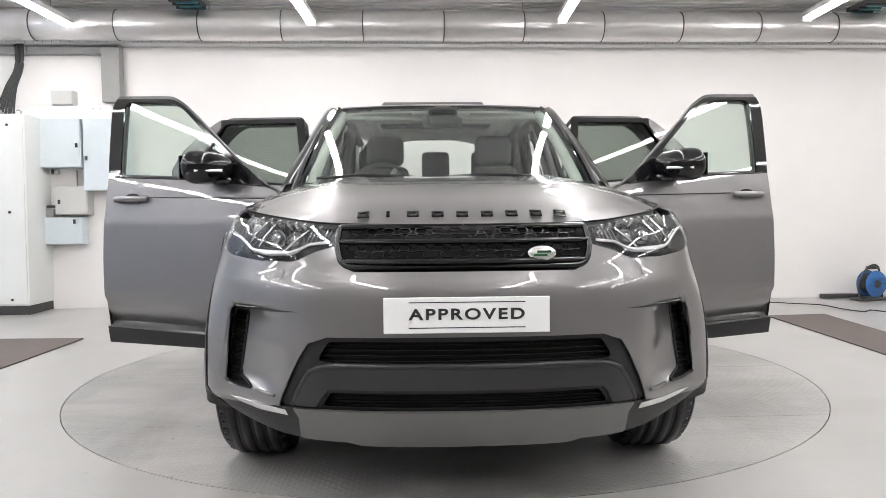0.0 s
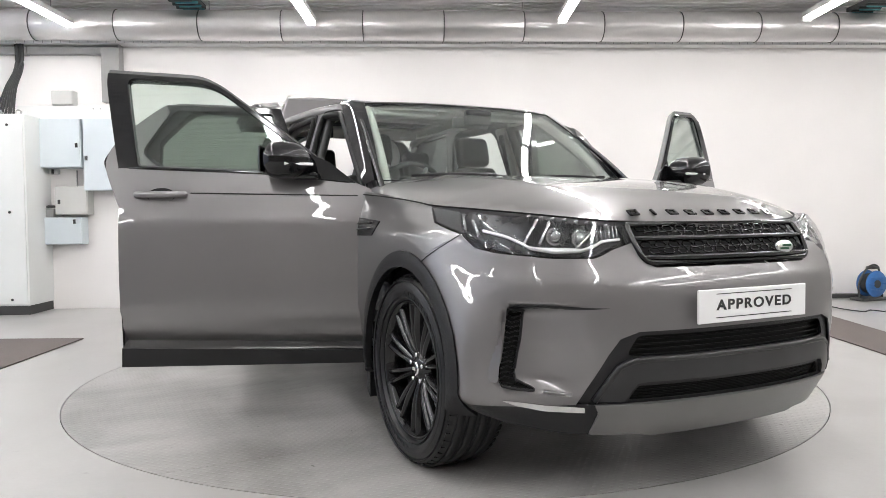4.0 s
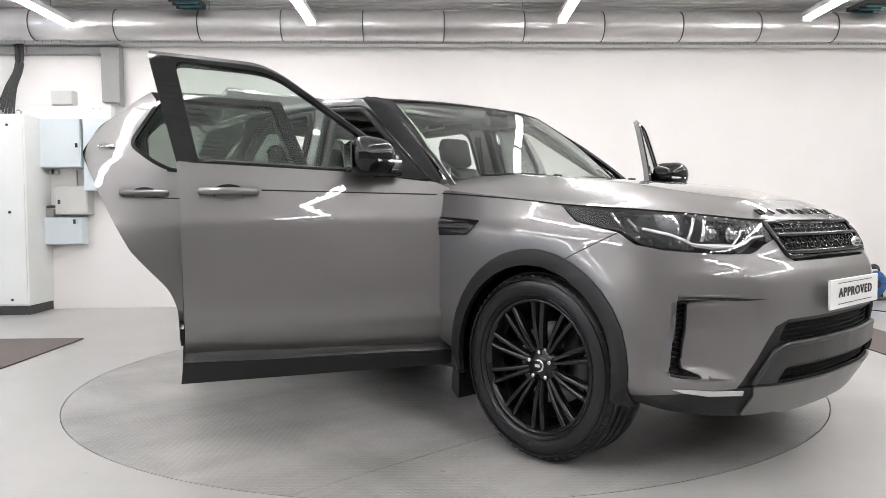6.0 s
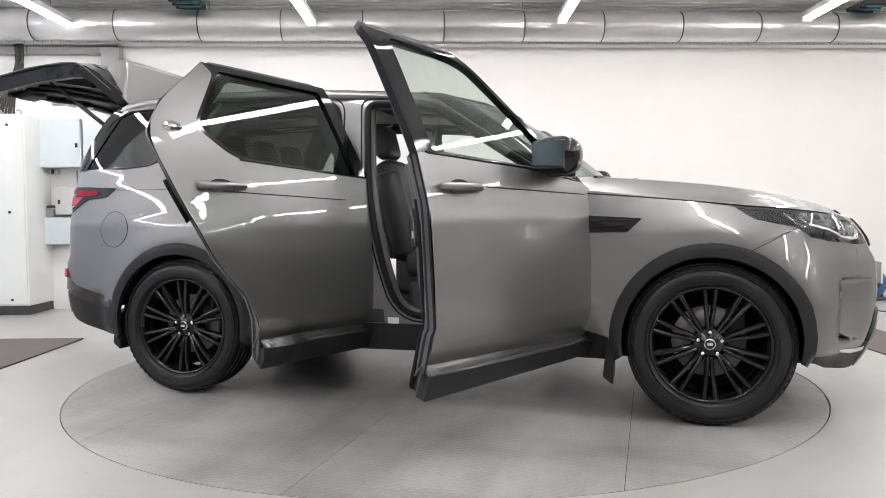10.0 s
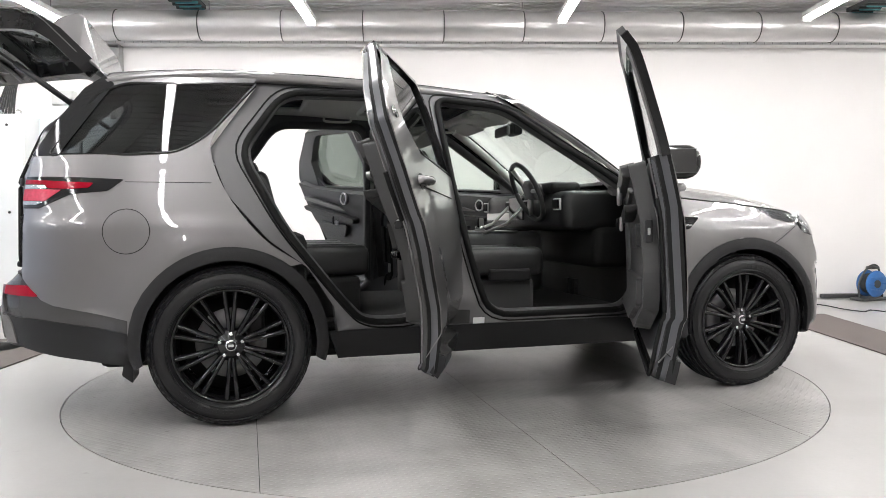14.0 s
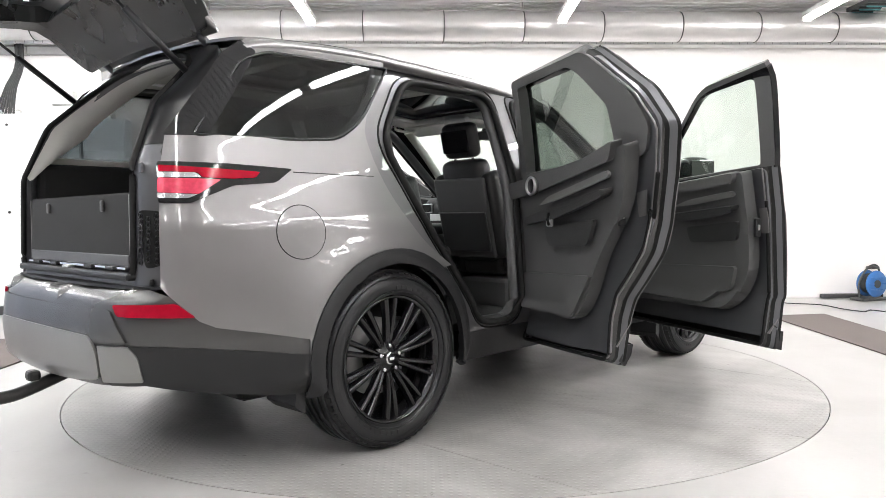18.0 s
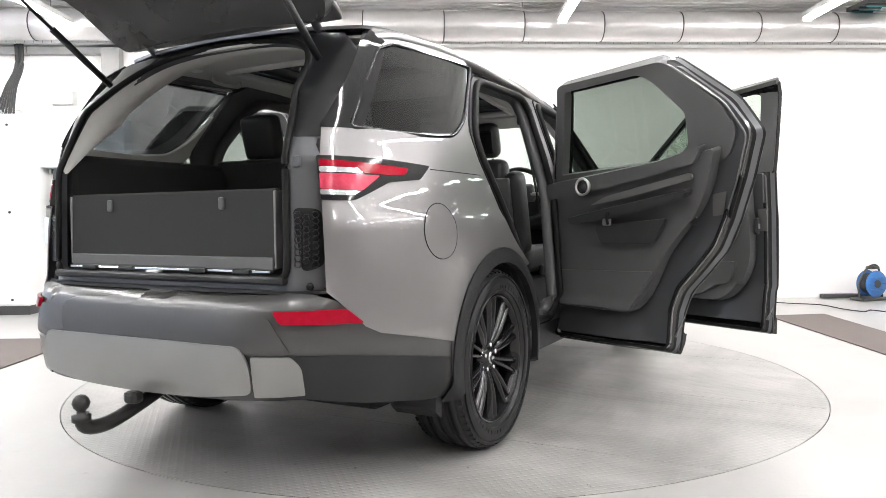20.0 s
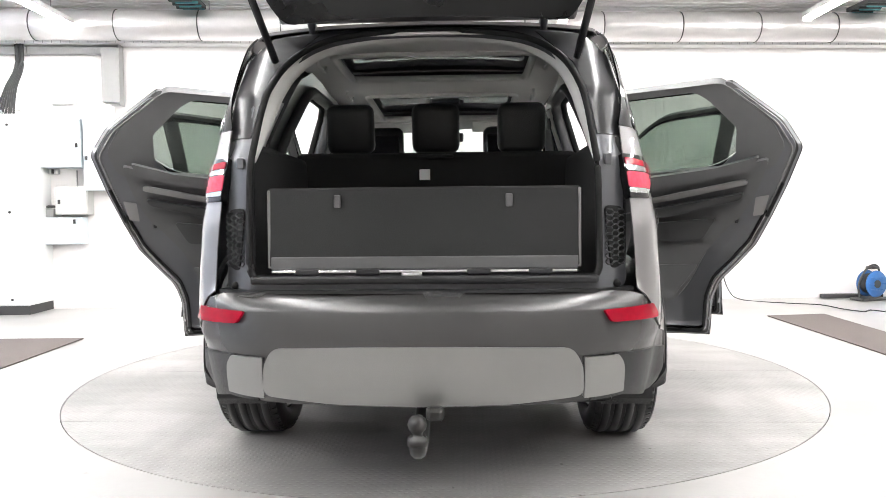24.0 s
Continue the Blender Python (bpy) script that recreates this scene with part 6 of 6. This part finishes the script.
def seat(x, y, rear=False, w=0.50):
    """A seat in the cabin: cushion, backrest, bolsters, headrest."""
    base_z = 0.69 if not rear else 0.72
    s = part("seat", box(x + 0.02, y, base_z + 0.03, 0.54, w * 0.62, 0.15, 0.05, seg=4), LEATHER, CAR, "black leather seat")
    for k in (-1, 1):
        part("cushion_bolster", box(x + 0.02, y + k * w * 0.38, base_z + 0.045, 0.52, w * 0.22, 0.17, 0.05, seg=3), LEATHER, s)
    lean = pose(x - 0.25, y, base_z + 0.05, 0, -14, 0)
    h = 0.62 if not rear else 0.56
    part("backrest", box(0, 0, h / 2, 0.13, w * 0.64, h, 0.05, m=lean, seg=3), LEATHER, s)
    for k in (-1, 1):
        part("back_bolster", box(0.015, k * w * 0.37, h * 0.45, 0.17, w * 0.24, h * 0.84, 0.05, m=lean, seg=3), LEATHER, s)
    part("back_shell", box(-0.075, 0, h * 0.45, 0.03, w * 0.78, h * 0.78, 0.04, m=lean, seg=3), TRIM, s)
    part("headrest", box(0.0, 0, h + 0.115, 0.10, 0.25 if not rear else 0.228, 0.21 if not rear else 0.235, 0.05 if not rear else 0.038, m=lean, seg=3), LEATHER, s)
    for k in (-1, 1):
        part("headrest_post", tube([lean @ Vector((0, k * 0.07, h - 0.02)), lean @ Vector((0, k * 0.07, h + 0.06))], 0.008, 8), CHROME, s)
    if not rear:
        part("headrest_screen", box(-0.057, 0, h + 0.115, 0.012, 0.20, 0.13, 0.01, m=lean), SCREENOFF, s, "dark screen in the headrest")
        part("seat_base", box(x, y, 0.53, 0.46, w * 0.8, 0.20, 0.03), TRIM, s)
        part("seat_switches", box(x + 0.05, y + (0.255 if y > 0 else -0.255), 0.66, 0.26, 0.03, 0.07, 0.012), CLAD, s)
    else:
        part("seat_base", box(x, y, 0.56, 0.46, w * 0.95, 0.24, 0.03), CARPET, s)
    return s


SCREENOFF = mat("dark_screen", (0.01, 0.01, 0.012), 0.1, bump=0)


def cabin():
    part("cabin_floor", box(-0.35, 0, 0.435, 2.45, 1.56, 0.04, 0.01), CARPET, CAR, "black carpeted floor")
    part("boot_floor", box(-1.93, 0, 0.775, 0.98, 1.16, 0.04, 0.01), CARPET, CAR, "black boot carpet")
    part("bulkhead", box(0.86, 0, 0.78, 0.06, 1.55, 0.76, 0.02), SEAL, CAR)
    for y in (-0.37, 0.37):
        seat(0.05, y)
    for y, w in ((-0.41, 0.44), (0.0, 0.38), (0.41, 0.44)):
        seat(-1.0, y, True, w)
    for s in (-1, 1):
        part("boot_side", box(-1.88, s * 0.66, 1.02, 1.0, 0.10, 0.52, 0.03), CARPET, CAR, "black boot side lining")
        part("arch_box", box(-1.42, s * 0.68, 0.68, 0.7, 0.18, 0.5, 0.06), CARPET, CAR)
        part("quarter_lining", sheet(rounded([(-2.30, 1.27), (-2.08, 1.66), (-1.30, 1.70), (-1.58, 1.30)], 0.04), (lambda k: lambda x, z: Vector((x, k * (side(x, z).y - 0.07), z)))(s), [[(x * 0.995 - 0.01, z) for x, z in QWIN]], 0.08, 0.02, (-1.8, s * 9, 1.4)), LINER, CAR, "pale grey pillar lining")
    # front of the cabin
    d = part("dashboard", box(0.62, 0, 1.03, 0.46, 1.46, 0.24, 0.07, seg=3), DASH, CAR, "black dashboard with aluminium trim")
    part("dash_lower", box(0.72, 0, 0.82, 0.26, 1.46, 0.26, 0.06, seg=3), SEAL, d)
    part("binnacle", box(0.50, -0.37, 1.17, 0.20, 0.36, 0.08, 0.035, seg=3), DASH, d)
    part("dash_inlay", box(0.385, 0.30, 1.0, 0.012, 0.66, 0.05, 0.005), ALU, d)
    part("centre_screen", box(0.38, 0, 1.05, 0.015, 0.26, 0.15, 0.01), SCREENOFF, d, "dark centre screen")
    for y in (-0.66, 0.66, -0.16, 0.16):
        part("air_vent", box(0.385, y, 1.07, 0.014, 0.10, 0.07, 0.01), ALU, d)
        part("vent_slats", box(0.378, y, 1.07, 0.014, 0.085, 0.055, 0.004), SEAL, d)
    c = part("centre_console", box(0.05, 0, 0.70, 0.95, 0.25, 0.40, 0.05, seg=3), TRIM, CAR, "black centre console")
    part("armrest", box(-0.22, 0, 0.925, 0.40, 0.22, 0.07, 0.03, seg=3), LEATHER, c)
    part("console_inlay", box(0.18, 0, 0.904, 0.34, 0.20, 0.012, 0.004), ALU, c)
    part("selector_knob", lathe([(0.0, 0.03), (0.03, 0.03), (0.034, 0.0)], 20, "z", (0.12, 0, 0.91)), CHROME, c)
    part("rear_vents", box(-0.435, 0, 0.86, 0.02, 0.20, 0.08, 0.01), ALU, c)
    part("rear_controls", box(-0.437, 0, 0.76, 0.02, 0.20, 0.06, 0.01), SCREENOFF, c)
    for y in (-0.06, 0, 0.06):
        part("dial", lathe([(0.0, -0.02), (0.018, -0.018), (0.02, 0)], 16, "x", (-0.45, y, 0.76)), CHROME, c)
    # steering wheel on the right of the car
    m = pose(0.31, -0.37, 1.15, 0, -24, 0)
    ring = [m @ Vector((0, 0.185 * math.cos(a * math.pi / 20), 0.185 * math.sin(a * math.pi / 20))) for a in range(41)]
    w = part("steering_wheel", tube(ring, 0.016, 8), LEATHER, CAR, "black leather steering wheel")
    part("boss", box(0.03, 0, 0, 0.06, 0.16, 0.13, 0.03, m=m, seg=3), TRIM, w)
    for a in (90, 210, 330):
        q = m @ Matrix.Rotation(math.radians(a), 4, "X")
        part("wheel_spoke", tube([q @ Vector((0.015, 0, 0.05)), q @ Vector((0, 0, 0.18))], 0.014, 6), ALU, w)
    part("column", tube([m @ Vector((0.05, 0, 0)), (0.55, -0.37, 1.06)], 0.045, 10), TRIM, w)
    part("inner_mirror", box(0.28, 0, 1.565, 0.03, 0.24, 0.065, 0.015, m=None, seg=3), TRIM, CAR, "black interior mirror")
    for y in (-0.38, 0.38):
        part("sun_visor", box(0, 0, 0, 0.16, 0.40, 0.02, 0.008, m=pose(0.14, y, 1.625, 0, 18, 0)), LINER, CAR, "pale grey sun visor")
    part("overhead_console", box(0.08, 0, 1.645, 0.22, 0.20, 0.04, 0.015), LINER, CAR)
    for y in (-0.42, 0.42):
        for k in range(2):
            part("pedal" if y < 0 else "foot_mat", box(0.60 - 0.4 * (y > 0), y + 0.09 * k, 0.56 if y < 0 else 0.46, 0.03 if y < 0 else 0.5, 0.07, 0.10 if y < 0 else 0.015, 0.005), SEAL, CAR)
    for k in (-1, 1):
        pl = sheet(rounded([(-0.345, 1.10), (-0.385, 1.645), (-0.505, 1.645), (-0.475, 1.10)], 0.02), on_side(-0.115), step=0.08, thick=0.02, out=CORE)
        pl = part("centre_pillar_lining", pl if k > 0 else mirror_y(pl), LINER, CAR, "pale grey centre pillar lining")
        belt = tube([side(-0.43, 1.56, -0.150), side(-0.44, 1.30, -0.158), side(-0.43, 0.90, -0.160), side(-0.40, 0.56, -0.150)], 0.024, 6, flat=0.12)
        part("seat_belt", belt if k > 0 else mirror_y(belt), CABLE, pl, "black seat belt")
        gd = box(-0.43, side(-0.43, 1.56).y - 0.15, 1.56, 0.05, 0.025, 0.07, 0.01)
        part("belt_guide", gd if k > 0 else mirror_y(gd), TRIM, pl)
        part("stack_trim", tube([(0.10, k * 0.135, 0.895), (0.26, k * 0.140, 0.955), (0.385, k * 0.140, 1.075)], 0.020, 6, flat=0.5), ALU, c, "bright stack trim")
    for y in (-0.37, 0.37):
        m = pose(-0.20, y, 0.74, 0, -14, 0)
        part("seat_pocket", box(-0.098, 0, 0.20, 0.02, 0.36, 0.24, 0.008, m=m), LEATHER, CAR, "black seat-back pocket")
        part("pocket_edge", box(-0.110, 0, 0.322, 0.006, 0.36, 0.006, 0.002, m=m), SATIN, CAR)
    for y, w in ((-0.41, 0.44), (0.41, 0.44)):
        for k in range(4):
            part("seat_seam", tube([(-1.20 + 0.11 * k, y - w * 0.26, 0.829), (-1.20 + 0.11 * k, y + w * 0.26, 0.829)], 0.004, 5), SEAL, CAR)
    # folded third-row board standing across the boot
    bd = part("boot_board", box(0, 0, 0, 0.035, 1.075, 0.275, 0.008, m=pose(-2.425, 0, 0.965, 0, 2, 0)), CARPET, CAR, "upright black carpet board across the boot")
    part("board_foot", box(-2.435, 0, 0.842, 0.03, 1.06, 0.045, 0.005), TRIM, bd)
    for y in (-0.53, 0.53):
        part("board_edge", box(-2.425, y * 1.01, 0.96, 0.04, 0.010, 0.27, 0.003), SATIN, bd)
    for y in (0.295, -0.295):
        part("pull_loop", box(-2.447, y, 1.055, 0.012, 0.024, 0.045, 0.005), TRIM, bd, "grey pull loop")
    part("sill_rail", box(-2.45, 0, 0.813, 0.024, 1.05, 0.011, 0.003), CHROME, CAR, "bright boot sill rail")
    for y in (-0.4, -0.19, 0.19, 0.4):
        part("rail_hinge", box(-2.456, y, 0.812, 0.03, 0.08, 0.018, 0.004), CLAD, CAR)
    part("sill_cover", box(-2.435, 0, 0.785, 0.10, 1.19, 0.03, 0.01), CLAD, CAR)
    part("boot_latch", box(-2.46, 0.04, 0.795, 0.03, 0.07, 0.03, 0.006), ALU, CAR)
    part("seat_back_carpet", box(0, 0, 0, 0.05, 1.32, 0.60, 0.02, m=pose(-1.425, 0, 1.01, 0, -10, 0)), CARPET, CAR, "black carpeted seat backs")
    part("seat_handle", box(-1.50, 0.0, 1.285, 0.03, 0.17, 0.018, 0.006), CLAD, CAR)
    part("seat_tag", box(-1.496, 0.05, 1.20, 0.006, 0.05, 0.05, 0.002, m=None), WHITE, CAR, "pale label on the seat back")


wheels()
front_end()
arches_sills()
shell()
doors()
tail()
cabin()


# ---- turntable ----
def turntable():
    t = thing("turntable", "worn grey tread-plate turntable disc set in the floor", "turntable")
    part("carrier", lathe([(TABLE_R - 0.003, -0.05), (TABLE_R - 0.003, -0.006), (0.0, -0.006)], 96, "z", smooth=False), SEAM, t)
    # plates laid across, 3 mm joints between them
    r = TABLE_R - 0.003
    cuts = (-r, -1.22, 0.0, 1.22, r)
    for x0, x1 in zip(cuts, cuts[1:]):
        a, b = x0 + 0.0015, x1 - 0.0015
        top = [(a + (b - a) * k / 40, math.sqrt(max(0, r * r - (a + (b - a) * k / 40) ** 2))) for k in range(41)]
        o = top + [(x, -y) for x, y in reversed(top)]
        o = [p for i, p in enumerate(o) if math.hypot(p[0] - o[i - 1][0], p[1] - o[i - 1][1]) > 1e-4]
        part("plate", slab(o, 0.006, "z", -0.006), PLATE, t)
    return t


TABLE = turntable()

# ---- motion: car and turntable turn together ----
OFFSET = (0.127, -0.0144)
TURN = (2.03, 3.36, 5.34, 7.92, 11.26, 15.10, 18.64, 22.54, 26.54, 30.70, 34.54, 38.42, 42.57, 46.45, 50.35, 54.43, 58.37,
        62.42, 66.56, 70.46, 74.33, 78.13, 81.94, 85.74, 89.55, 93.26, 97.28, 101.07, 104.89, 108.81, 112.89, 116.83, 120.74, 124.80,
        128.85, 132.72, 136.80, 141.01, 144.78, 148.67, 152.54, 156.28, 160.13, 164.15, 167.67, 170.65, 173.30, 175.98, 177.93)


def motions():
    rows_car, rows_table = [], []
    for k, a in enumerate(TURN):
        turn = pose(0, 0, 0, 0, 0, a - 90)
        rows_car.append((0.5 * k, turn @ pose(OFFSET[0], OFFSET[1], 0.019)))
        rows_table.append((0.5 * k, turn))
    walk(CAR, rows_car)
    walk(TABLE, rows_table)


motions()
